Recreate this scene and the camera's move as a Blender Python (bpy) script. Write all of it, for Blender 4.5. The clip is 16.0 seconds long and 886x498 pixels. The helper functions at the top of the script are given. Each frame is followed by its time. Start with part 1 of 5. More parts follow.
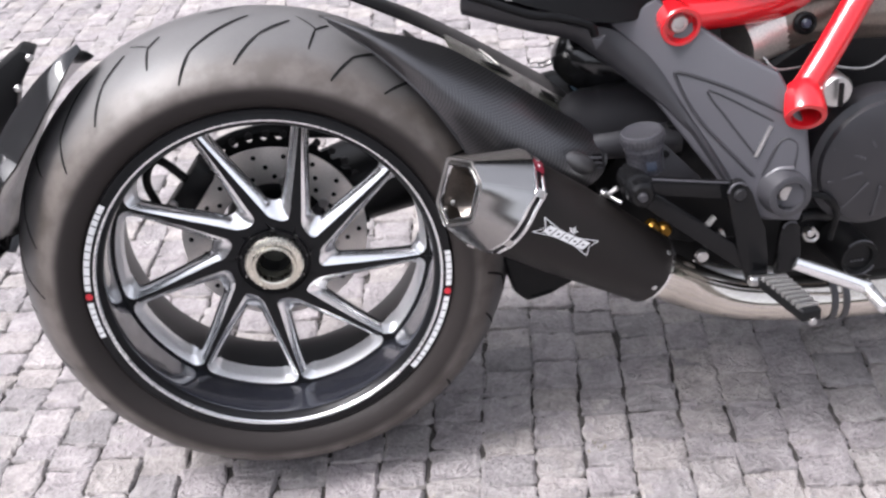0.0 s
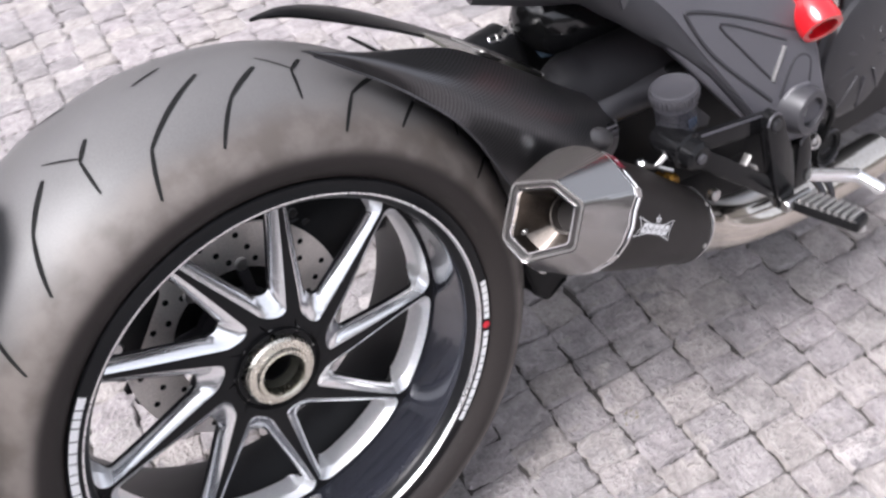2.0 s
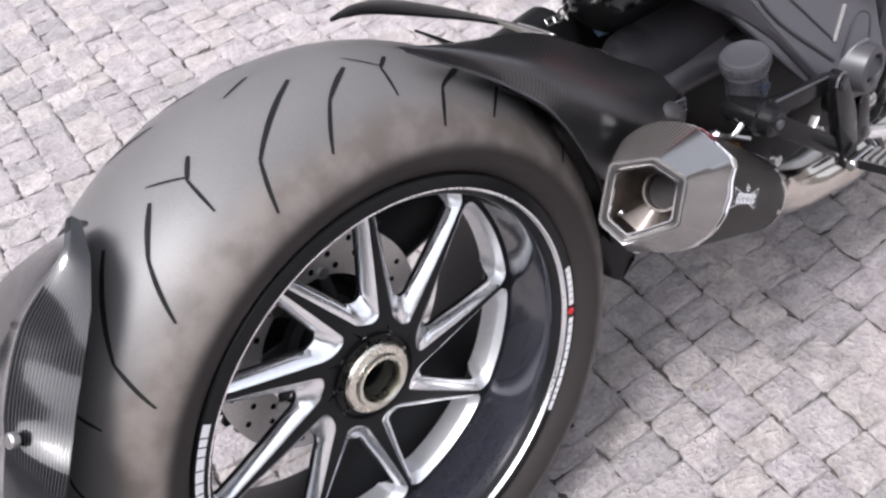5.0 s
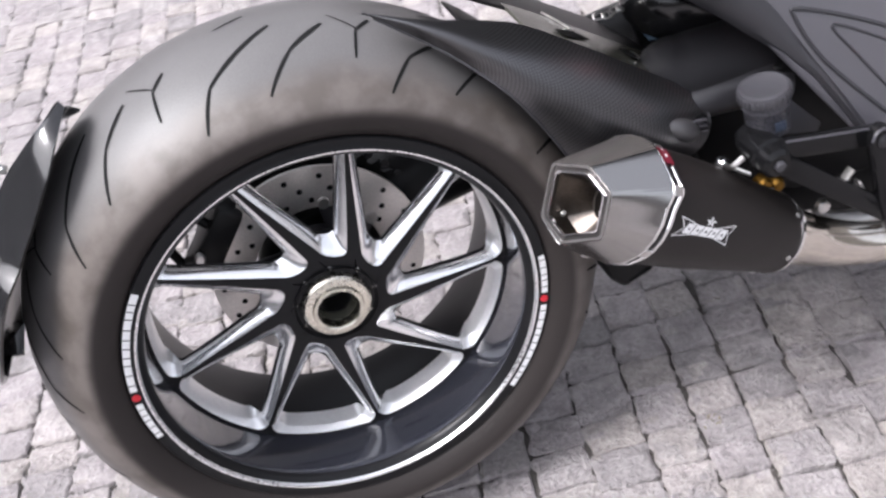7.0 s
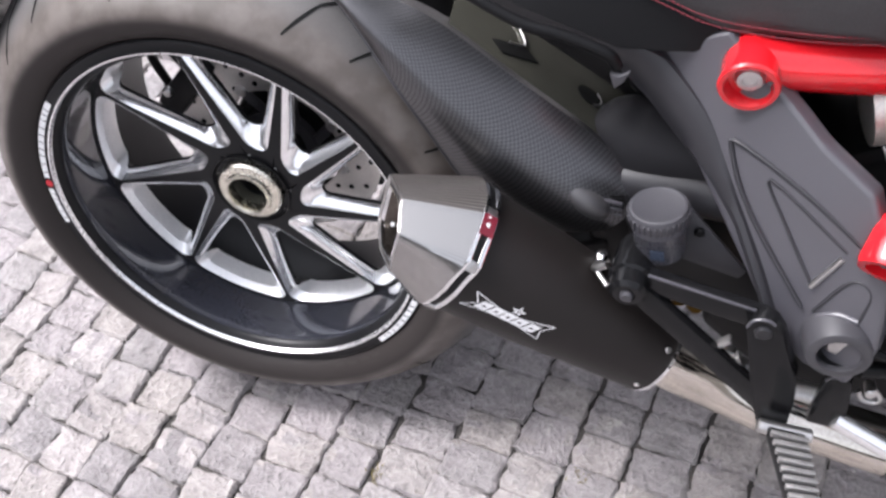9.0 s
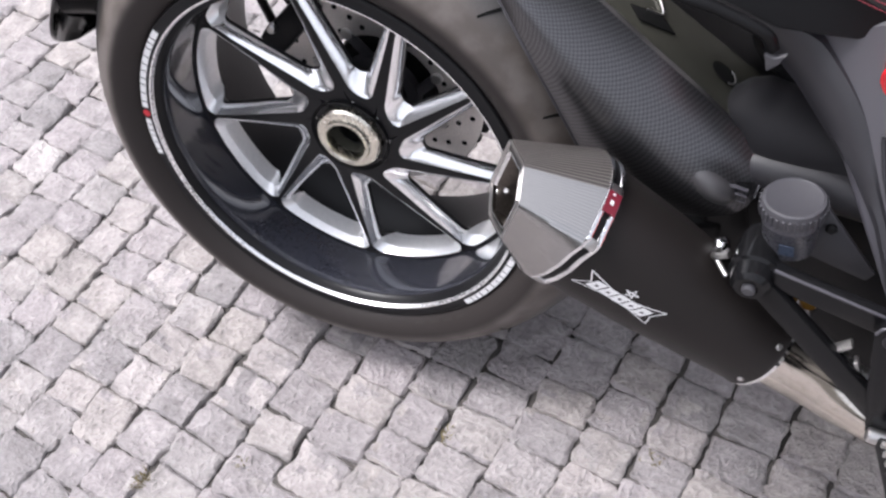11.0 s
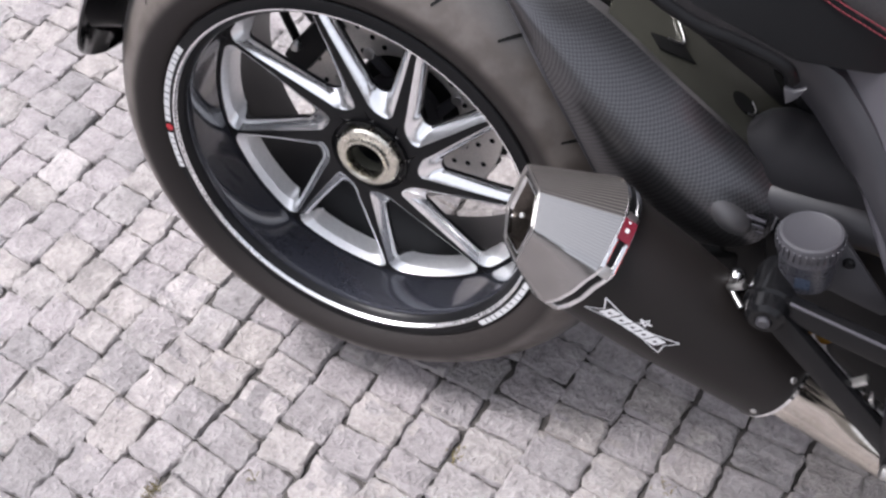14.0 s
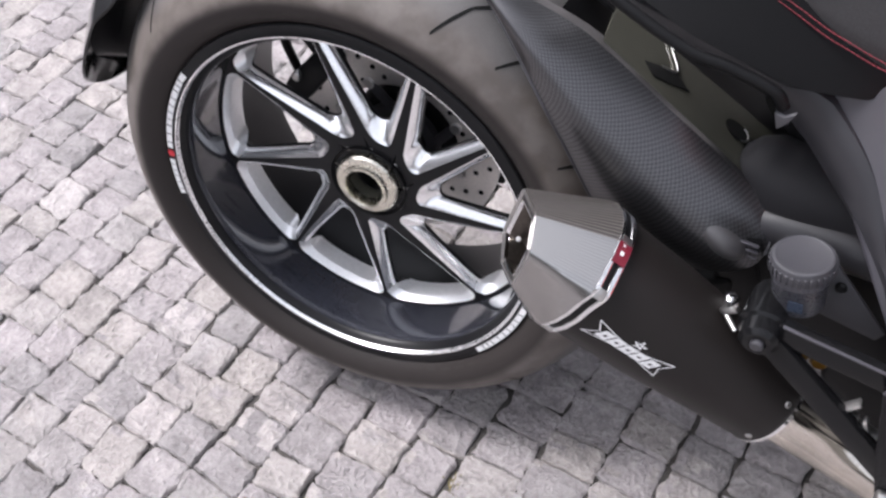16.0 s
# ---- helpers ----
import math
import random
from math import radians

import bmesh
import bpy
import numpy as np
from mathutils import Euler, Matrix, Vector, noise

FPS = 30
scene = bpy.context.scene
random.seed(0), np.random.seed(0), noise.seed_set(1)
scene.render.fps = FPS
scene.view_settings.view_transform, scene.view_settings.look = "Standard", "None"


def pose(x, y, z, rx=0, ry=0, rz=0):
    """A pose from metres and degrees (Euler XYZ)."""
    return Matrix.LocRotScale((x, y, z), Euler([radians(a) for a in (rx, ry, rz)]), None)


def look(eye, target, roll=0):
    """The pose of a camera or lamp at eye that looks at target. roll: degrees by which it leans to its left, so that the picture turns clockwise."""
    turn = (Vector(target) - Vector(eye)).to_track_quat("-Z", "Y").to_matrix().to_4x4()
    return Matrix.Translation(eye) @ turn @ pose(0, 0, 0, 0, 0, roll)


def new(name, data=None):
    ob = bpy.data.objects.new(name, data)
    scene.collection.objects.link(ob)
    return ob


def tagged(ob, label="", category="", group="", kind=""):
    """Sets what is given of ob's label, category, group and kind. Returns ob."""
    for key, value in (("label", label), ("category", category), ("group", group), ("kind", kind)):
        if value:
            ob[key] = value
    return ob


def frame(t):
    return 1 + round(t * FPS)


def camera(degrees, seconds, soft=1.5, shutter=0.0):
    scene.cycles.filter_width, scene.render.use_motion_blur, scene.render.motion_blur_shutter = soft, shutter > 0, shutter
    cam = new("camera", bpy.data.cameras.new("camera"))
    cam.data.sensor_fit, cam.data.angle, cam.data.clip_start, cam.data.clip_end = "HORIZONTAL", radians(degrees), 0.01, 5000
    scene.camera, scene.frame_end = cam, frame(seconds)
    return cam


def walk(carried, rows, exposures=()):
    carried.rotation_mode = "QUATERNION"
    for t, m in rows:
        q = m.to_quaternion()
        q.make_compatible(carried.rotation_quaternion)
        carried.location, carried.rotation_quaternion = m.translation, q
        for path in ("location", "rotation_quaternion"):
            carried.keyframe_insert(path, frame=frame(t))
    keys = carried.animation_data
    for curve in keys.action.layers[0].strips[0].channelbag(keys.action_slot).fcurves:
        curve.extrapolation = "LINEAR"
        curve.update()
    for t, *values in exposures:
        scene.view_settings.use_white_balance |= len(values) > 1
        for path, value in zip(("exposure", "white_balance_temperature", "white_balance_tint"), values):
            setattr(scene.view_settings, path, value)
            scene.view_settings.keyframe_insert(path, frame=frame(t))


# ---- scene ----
# ---------------------------------------------------------------- camera
cam = camera(51.58, 16.0, soft=2.5, shutter=0.4)
ROWS = [
    (0, 0.1385, -0.9480, 1.0668, 53.37, 5.24, -8.91),
    (0.5, 0.0727, -0.9112, 1.0702, 52.10, 4.10, -12.75),
    (1, -0.0041, -0.8011, 1.0628, 48.15, 3.50, -18.10),
    (1.5, -0.0792, -0.6563, 1.0736, 47.31, 4.15, -24.47),
    (2, -0.1852, -0.5464, 1.0869, 45.36, 4.60, -38.29),
    (2.5, -0.2685, -0.4767, 1.0891, 44.29, 5.36, -44.18),
    (3, -0.2847, -0.4510, 1.0860, 44.15, 5.59, -44.64),
    (3.5, -0.2851, -0.4434, 1.0856, 44.73, 5.64, -44.47),
    (3.7, -0.2835, -0.4455, 1.0849, 44.80, 5.81, -44.20),
    (5.8, -0.2574, -0.4560, 1.0864, 44.28, 6.82, -43.65),
    (6, -0.2399, -0.4715, 1.0820, 44.09, 7.09, -43.45),
    (6.5, -0.1394, -0.5464, 1.0836, 44.83, 8.92, -33.88),
    (7, 0.0000, -0.6690, 1.0920, 44.73, 9.72, -20.02),
    (7.5, 0.1225, -0.6132, 1.0744, 42.74, 9.34, -12.85),
    (8, 0.2730, -0.5539, 1.0962, 38.51, 8.34, -6.80),
    (8.5, 0.4010, -0.5437, 1.1050, 39.40, 7.79, 8.85),
    (9, 0.4848, -0.5524, 1.1207, 37.77, 6.50, 14.58),
    (9.5, 0.4352, -0.5611, 1.1182, 34.90, 5.71, 14.13),
    (9.7, 0.4253, -0.5575, 1.1186, 34.86, 6.71, 17.18),
    (11.8, 0.4151, -0.5366, 1.1123, 35.10, 5.19, 20.88),
    (12, 0.4166, -0.5360, 1.1129, 35.17, 5.43, 21.22),
    (12.5, 0.4153, -0.5384, 1.1168, 35.59, 5.31, 21.76),
    (13, 0.4176, -0.5364, 1.1173, 35.99, 6.04, 22.58),
    (13.5, 0.4180, -0.5363, 1.1178, 35.81, 5.51, 22.39),
    (14, 0.4198, -0.5333, 1.1186, 36.19, 5.57, 22.49),
    (14.5, 0.4196, -0.5398, 1.1253, 36.95, 5.12, 22.63),
    (15, 0.4223, -0.5332, 1.1247, 36.79, 5.27, 22.10),
    (15.5, 0.4229, -0.5379, 1.1244, 36.72, 5.08, 22.51),
    (16, 0.4270, -0.5478, 1.1182, 38.57, 5.30, 22.70),
]
walk(cam, [(t, pose(x, y, z, rx, ry, rz)) for t, x, y, z, rx, ry, rz in ROWS], exposures=[(0, 0.88, 6250, 14), (3.5, 0.84, 6250, 14), (6, 0.84, 6250, 14), (8.5, 0.97, 6250, 14), (9.6, 0.97, 6250, 14), (12, 0.75, 6250, 14), (16, 0.75, 6250, 14)])

# ---------------------------------------------------------------- light
world = bpy.data.worlds.new("sky")
scene.world = world
world.use_nodes = True
wn, wl = world.node_tree.nodes, world.node_tree.links
sky = wn.new("ShaderNodeTexSky")
sky.sky_type = "NISHITA"
sky.sun_disc = False
sky.sun_elevation, sky.sun_rotation = radians(58), radians(-87)
sky.dust_density, sky.air_density = 4.0, 1.0
pale = wn.new("ShaderNodeHueSaturation")
pale.inputs["Saturation"].default_value = 0.22
wl.new(sky.outputs[0], pale.inputs["Color"])
wl.new(pale.outputs[0], wn["Background"].inputs[0])
wn["Background"].inputs[1].default_value = 0.212
sun_data = bpy.data.lights.new("sun", "SUN")
sun_data.energy, sun_data.angle, sun_data.color = 2.5, radians(22), (1.0, 0.975, 0.955)
sun = new("sun", sun_data)
sun.matrix_world = look((-4.9, 0.25, 8.0), (0, 0, 0))


# ---------------------------------------------------------------- materials
def material(name, color, rough=0.5, metal=0.0, vary=0.25, grain=400.0, bump=0.0, stain=8.0, coat=0.0, spec=0.5, rough_vary=0.12, per_piece=0.0, tint=None, span=0.2, relief=0.002, laid=False):
    """A principled surface with a fine grain and a broad stain in colour and gloss, at real size."""
    m = bpy.data.materials.new(name)
    m.use_nodes = True
    n, l = m.node_tree.nodes, m.node_tree.links
    b = n["Principled BSDF"]
    co = n.new("ShaderNodeTexCoord")
    fine, broad = n.new("ShaderNodeTexNoise"), n.new("ShaderNodeTexNoise")
    fine.inputs["Scale"].default_value, fine.inputs["Detail"].default_value = grain, 5.0 if laid else 3.0
    fine.inputs["Roughness"].default_value = 0.62 if laid else 0.5
    broad.inputs["Scale"].default_value, broad.inputs["Detail"].default_value = stain, 4.0
    spot = n.new("ShaderNodeNewGeometry").outputs["Position"] if laid else co.outputs["Object"]
    l.new(spot, fine.inputs["Vector"])
    l.new(spot, broad.inputs["Vector"])
    add = n.new("ShaderNodeMath")
    add.operation = "MULTIPLY_ADD"
    l.new(fine.outputs[0], add.inputs[0])
    add.inputs[1].default_value = 0.5
    half = n.new("ShaderNodeMath")
    half.operation = "MULTIPLY"
    half.inputs[1].default_value = 0.5
    l.new(broad.outputs[0], half.inputs[0])
    l.new(half.outputs[0], add.inputs[2])
    ramp = n.new("ShaderNodeValToRGB")
    lo, hi = ramp.color_ramp.elements
    lo.position, hi.position = 0.5 - span, 0.5 + span
    dark = tint or [c * (1 - vary) for c in color]
    lo.color, hi.color = (*dark, 1), (*[min(1, c * (1 + vary)) for c in color], 1)
    l.new(add.outputs[0], ramp.inputs[0])
    out = ramp.outputs[0]
    if per_piece:
        info = n.new("ShaderNodeObjectInfo")
        isl = n.new("ShaderNodeNewGeometry")
        mixv = n.new("ShaderNodeMath")
        mixv.operation = "ADD"
        l.new(info.outputs["Random"], mixv.inputs[0])
        l.new(isl.outputs["Random Per Island"], mixv.inputs[1])
        wrap = n.new("ShaderNodeMath")
        wrap.operation = "FRACT"
        l.new(mixv.outputs[0], wrap.inputs[0])
        shade = n.new("ShaderNodeValToRGB")
        a, z = shade.color_ramp.elements
        a.position, z.position = 0.0, 1.0
        a.color, z.color = (1 - per_piece, 1 - per_piece, 1 - per_piece * 0.98, 1), (1 + per_piece * 1.3, 1 + per_piece * 1.28, 1 + per_piece * 1.2, 1)
        for where, tone in ((0.25, (0.92, 0.905, 0.915)), (0.45, (1.0, 0.975, 0.985)), (0.62, (0.97, 0.97, 0.96)), (0.80, (1.04, 1.02, 0.975)), (0.955, (1.08, 1.06, 1.04))):
            e = shade.color_ramp.elements.new(where)
            e.color = (*tone, 1)
        mul = n.new("ShaderNodeMix")
        mul.data_type, mul.blend_type = "RGBA", "MULTIPLY"
        mul.inputs["Factor"].default_value = 1.0
        l.new(wrap.outputs[0], shade.inputs[0])
        l.new(out, mul.inputs["A"])
        l.new(shade.outputs[0], mul.inputs["B"])
        out = mul.outputs["Result"]
    l.new(out, b.inputs["Base Color"])
    mr = n.new("ShaderNodeMapRange")
    mr.inputs["To Min"].default_value, mr.inputs["To Max"].default_value = max(0.02, rough - rough_vary), min(1, rough + rough_vary)
    l.new(add.outputs[0], mr.inputs["Value"])
    l.new(mr.outputs[0], b.inputs["Roughness"])
    b.inputs["Metallic"].default_value = metal
    b.inputs["Coat Weight"].default_value = coat
    b.inputs["Coat Roughness"].default_value = 0.06
    b.inputs["Specular IOR Level"].default_value = spec
    if bump:
        bp = n.new("ShaderNodeBump")
        bp.inputs["Strength"].default_value, bp.inputs["Distance"].default_value = bump, relief
        l.new(add.outputs[0], bp.inputs["Height"])
        l.new(bp.outputs[0], b.inputs["Normal"])
    return m


def worn_tyre(name, tread, tread_dark, brown, brown_dark, wall):
    """Rubber in rings about the axle: dull sidewall, brown cloudy scuffing on the shoulder, grey tread; ragged borders."""
    m = material(name, tread, 0.47, vary=0.2, grain=700, bump=0.10, stain=9, tint=tread_dark)
    n, l = m.node_tree.nodes, m.node_tree.links
    b = n["Principled BSDF"]
    grey = b.inputs["Base Color"].links[0].from_socket
    co = n.new("ShaderNodeTexCoord")
    flat, far = n.new("ShaderNodeVectorMath"), n.new("ShaderNodeVectorMath")
    flat.operation, far.operation = "MULTIPLY", "LENGTH"
    flat.inputs[1].default_value = (1, 0, 1)
    l.new(co.outputs["Object"], flat.inputs[0])
    l.new(flat.outputs[0], far.inputs[0])
    cloud, fleck = n.new("ShaderNodeTexNoise"), n.new("ShaderNodeTexNoise")
    cloud.inputs["Scale"].default_value, cloud.inputs["Detail"].default_value = 11.0, 5.0
    fleck.inputs["Scale"].default_value, fleck.inputs["Detail"].default_value = 34.0, 6.0
    for tex in (cloud, fleck):
        l.new(co.outputs["Object"], tex.inputs["Vector"])
    ragged = n.new("ShaderNodeMath")
    ragged.operation = "MULTIPLY_ADD"
    ragged.inputs[1].default_value = 0.034
    l.new(cloud.outputs[0], ragged.inputs[0])
    l.new(far.outputs["Value"], ragged.inputs[2])

    def ring(r0, r1, inner, outer, by):
        step = n.new("ShaderNodeMapRange")
        step.interpolation_type = "SMOOTHSTEP"
        step.inputs["From Min"].default_value, step.inputs["From Max"].default_value = r0, r1
        l.new(by, step.inputs["Value"])
        mix = n.new("ShaderNodeMix")
        mix.data_type = "RGBA"
        l.new(step.outputs[0], mix.inputs["Factor"])
        for socket, value in ((mix.inputs["A"], inner), (mix.inputs["B"], outer)):
            if isinstance(value, tuple):
                socket.default_value = (*value, 1)
            else:
                l.new(value, socket)
        return mix.outputs["Result"]

    scuffed = ring(0.36, 0.66, brown_dark, brown, fleck.outputs[0])
    outer = ring(0.299, 0.323, scuffed, grey, ragged.outputs[0])
    whole = ring(0.2560, 0.2680, wall, outer, far.outputs["Value"])
    l.new(whole, b.inputs["Base Color"])
    gloss = n.new("ShaderNodeMapRange")
    gloss.inputs["From Min"].default_value, gloss.inputs["From Max"].default_value = 0.2560, 0.2680
    gloss.inputs["To Min"].default_value, gloss.inputs["To Max"].default_value = 0.16, 0.5
    l.new(far.outputs["Value"], gloss.inputs["Value"])
    l.new(gloss.outputs[0], b.inputs["Specular IOR Level"])
    return m


def carbon(name, pitch, lo, hi, rough=0.3, coat=0.6, metal=0.0, ribbed=False, spec=0.5, raised=0.25):
    """Woven carbon fibre under lacquer: two thread directions, told apart by colour and relief, in the sheet's own metres."""
    m = material(name, hi, rough, metal, coat=coat, vary=0.2, spec=spec, rough_vary=0.03)
    n, l = m.node_tree.nodes, m.node_tree.links
    b = n["Principled BSDF"]
    uv = n.new("ShaderNodeUVMap")
    uv.uv_map = "UVMap"
    if ribbed:
        tex = n.new("ShaderNodeTexWave")
        tex.inputs["Scale"].default_value, tex.inputs["Distortion"].default_value = 0.314 / pitch, 0.15
        tex.inputs["Detail"].default_value = 0.0
        fac = tex.outputs["Fac"]
    else:
        tex = n.new("ShaderNodeTexChecker")
        tex.inputs["Scale"].default_value = 1.0 / pitch
        fac = tex.outputs["Fac"]
    l.new(uv.outputs[0], tex.inputs["Vector"])
    mix = n.new("ShaderNodeMix")
    mix.data_type = "RGBA"
    mix.inputs["A"].default_value, mix.inputs["B"].default_value = (*lo, 1), (*hi, 1)
    l.new(fac, mix.inputs["Factor"])
    l.new(mix.outputs["Result"], b.inputs["Base Color"])
    bp = n.new("ShaderNodeBump")
    bp.inputs["Strength"].default_value, bp.inputs["Distance"].default_value = raised, 0.0004
    l.new(fac, bp.inputs["Height"])
    l.new(bp.outputs[0], b.inputs["Normal"])
    return m


M_TYRE = worn_tyre("worn_tyre_rubber", (0.097, 0.093, 0.093), (0.078, 0.075, 0.075), (0.118, 0.102, 0.093), (0.076, 0.064, 0.056), (0.029, 0.025, 0.0238))
M_SIDEWALL2 = material("moulded_rubber", (0.025, 0.021, 0.0195), 0.58, vary=0.2, grain=700, spec=0.3)
# near-black that stands in for the shade in grooves, holes and recesses
M_SHADE = material("painted_hollow_shade", (0.010, 0.010, 0.010), 0.8, spec=0.1)
M_RIM = material("black_gloss_paint", (0.026, 0.0275, 0.036), 0.17, vary=0.2, coat=1.0, rough_vary=0.05)
M_FACE = material("black_satin_paint", (0.0105, 0.0105, 0.0115), 0.32, vary=0.2, spec=0.18, rough_vary=0.05)
M_RIMEDGE = material("polished_rim_edge", (0.90, 0.90, 0.91), 0.28, 0.9, vary=0.06, rough_vary=0.06)
M_MILLED = material("milled_aluminium", (0.92, 0.92, 0.93), 0.22, 0.9, vary=0.03, grain=300, rough_vary=0.02)
M_PAD = material("matt_milled_aluminium", (0.92, 0.92, 0.93), 0.32, 0.58, vary=0.08, grain=260, rough_vary=0.08, stain=18)
M_NUT = material("pale_gold_anodised_nut", (0.74, 0.71, 0.62), 0.26, 1.0, vary=0.06, stain=30)
M_STEEL = material("brushed_steel", (0.55, 0.54, 0.53), 0.35, 1.0, vary=0.15, stain=20)
M_SHIELD = material("brushed_shield_steel", (0.72, 0.68, 0.63), 0.42, 0.8, vary=0.25, stain=14)
M_BROWN = material("heat_stained_steel", (0.20, 0.165, 0.14), 0.35, 0.8, vary=0.3, stain=14)
M_DISC = material("worn_brake_steel", (0.70, 0.67, 0.64), 0.42, 0.85, vary=0.22, stain=25)
M_SOOT = material("sooty_steel", (0.22, 0.20, 0.185), 0.30, 1.0, vary=0.25, stain=40)
M_GUN = material("gunmetal_frame", (0.20, 0.192, 0.186), 0.30, 1.0, vary=0.12, stain=30)
M_FUNNEL = material("brown_stained_steel", (0.135, 0.118, 0.105), 0.38, 1.0, vary=0.30, stain=45)
M_CHROME = material("bright_chrome", (0.85, 0.85, 0.86), 0.10, 1.0, vary=0.04, rough_vary=0.03)
M_PIPE = material("heat_tinted_stainless_pipe", (0.66, 0.625, 0.575), 0.12, 1.0, vary=0.08, stain=16, tint=(0.50, 0.455, 0.395), rough_vary=0.06)
M_MATT = material("matt_black_muffler_coating", (0.0135, 0.0112, 0.0105), 0.50, vary=0.15, grain=900, bump=0.06, spec=0.25)
M_BLACK = material("satin_black_plastic", (0.0055, 0.0055, 0.006), 0.42, vary=0.25, bump=0.05, spec=0.16)
M_DARK = material("dull_black_metal", (0.0065, 0.0065, 0.007), 0.42, vary=0.3, bump=0.08, spec=0.20)
M_GREY = material("anthracite_painted_casting", (0.058, 0.056, 0.065), 0.42, vary=0.10, grain=1200, bump=0.05, rough_vary=0.06, spec=0.9)
M_SATIN = material("satin_black_forging", (0.006, 0.006, 0.0066), 0.20, vary=0.2, spec=0.24, rough_vary=0.05)
M_GREYM = material("mid_grey_casting", (0.042, 0.041, 0.046), 0.42, vary=0.12, grain=1200, bump=0.05)
# darker copy of the plate's grey, for the shade along its embossing
M_GREYL = material("painted_relief_shade", (0.022, 0.0215, 0.025), 0.5, vary=0.1)
# dark castings, and the shaded copy of M_GREY on the plate's arm
M_GREYB = material("dark_and_shaded_anthracite", (0.0225, 0.0218, 0.0250), 0.42, vary=0.10, grain=1200, bump=0.05, rough_vary=0.06, spec=0.5)
M_UNDER = material("black_matte_plastic", (0.005, 0.005, 0.0055), 0.6, vary=0.2, grain=1100, bump=0.08, spec=0.12)
M_GREYD = material("dark_grey_plastic", (0.014, 0.0137, 0.0155), 0.38, vary=0.15, grain=1100, bump=0.04, spec=0.40)
M_RED = material("red_gloss_paint", (0.60, 0.010, 0.016), 0.20, vary=0.08, coat=0.8, rough_vary=0.04)
M_REDP = material("red_print", (0.60, 0.02, 0.035), 0.4, vary=0.1)
M_WHITE = material("white_print", (0.82, 0.82, 0.82), 0.45, vary=0.05)
M_OLIVE = material("greenish_grey_metal", (0.088, 0.087, 0.072), 0.26, 0.4, vary=0.06, grain=60, stain=10, rough_vary=0.04)
M_CAST = material("dull_dark_casting", (0.0165, 0.016, 0.0178), 0.58, vary=0.15, grain=1100, bump=0.05, spec=0.18)
M_GLOSS = material("glossy_black_plastic", (0.008, 0.008, 0.0088), 0.16, vary=0.2, spec=0.6, rough_vary=0.05)
# lighter than the hugger: the bulge's soft highlight is in this grey
M_BOSS = material("highlight_grey_lacquer", (0.050, 0.048, 0.050), 0.36, vary=0.15, spec=0.8, rough_vary=0.05)
M_RES = material("smoked_plastic_reservoir", (0.058, 0.057, 0.066), 0.30, vary=0.15)
M_RESCAP = material("grey_plastic_cap", (0.046, 0.045, 0.051), 0.46, vary=0.12)
M_BLUE = material("pale_blue_label", (0.040, 0.052, 0.078), 0.3, vary=0.1)
M_RIB = material("worn_ribbed_metal", (0.42, 0.41, 0.40), 0.36, 0.8, vary=0.25, stain=40)
M_SKYBLUE = material("glossy_pale_blue", (0.22, 0.33, 0.46), 0.25, vary=0.1)
M_GOLD = material("gold_anodised_fitting", (0.22, 0.12, 0.025), 0.42, 1.0, vary=0.2)
M_SEAT = material("black_seat_leather", (0.024, 0.023, 0.024), 0.5, vary=0.3, grain=500, bump=0.3, spec=0.5)
M_STITCH = material("red_thread", (0.13, 0.016, 0.024), 0.8)
M_HUG = carbon("fine_weave_carbon", 0.0025, (0.088, 0.087, 0.090), (0.138, 0.135, 0.141), 0.33, 0.0, metal=0.92, spec=0.5, raised=0.035)
M_GUARD = carbon("ribbed_carbon", 0.0026, (0.004, 0.004, 0.0045), (0.026, 0.026, 0.028), 0.14, 0.5, ribbed=True, spec=0.5, raised=0.04)
M_CAP = carbon("satin_carbon_end_cap", 0.0024, (0.34, 0.332, 0.325), (0.39, 0.38, 0.372), 0.19, 0.0, metal=1.0, ribbed=True, raised=0.02)
# ribs of the cap's top flat, with a dark reflection put into the colour
M_CAPTOP = carbon("ribbed_carbon_dark_reflection", 0.0030, (0.030, 0.028, 0.027), (0.150, 0.136, 0.128), 0.34, 0.15, metal=0.4, ribbed=True, raised=0.10)
M_LABEL = material("dark_red_label", (0.17, 0.012, 0.026), 0.35, vary=0.15)
M_STONE = material("grey_granite_sett", (0.352, 0.329, 0.328), 0.74, vary=0.28, grain=150, bump=1.0, stain=34, per_piece=0.24, tint=(0.238, 0.221, 0.221), span=0.15, relief=0.020, laid=True)
M_FAR = material("far_setts", (0.31, 0.29, 0.292), 0.85, vary=0.25, grain=14, stain=3)
far_n, far_l = M_FAR.node_tree.nodes, M_FAR.node_tree.links
rows_tex, mul_far = far_n.new("ShaderNodeTexBrick"), far_n.new("ShaderNodeMix")
rows_tex.inputs["Scale"].default_value = 1.0
rows_tex.inputs["Brick Width"].default_value, rows_tex.inputs["Row Height"].default_value = 0.061, 0.072
rows_tex.inputs["Mortar Size"].default_value, rows_tex.inputs["Mortar Smooth"].default_value = 0.004, 0.3
rows_tex.inputs["Color1"].default_value, rows_tex.inputs["Color2"].default_value = (1, 1, 1, 1), (0.72, 0.72, 0.72, 1)
rows_tex.inputs["Mortar"].default_value = (0.28, 0.26, 0.25, 1)
turn_far, at_far = far_n.new("ShaderNodeVectorRotate"), far_n.new("ShaderNodeTexCoord")
turn_far.rotation_type = "Z_AXIS"
turn_far.inputs["Angle"].default_value = radians(-80)
far_l.new(at_far.outputs["Object"], turn_far.inputs["Vector"])
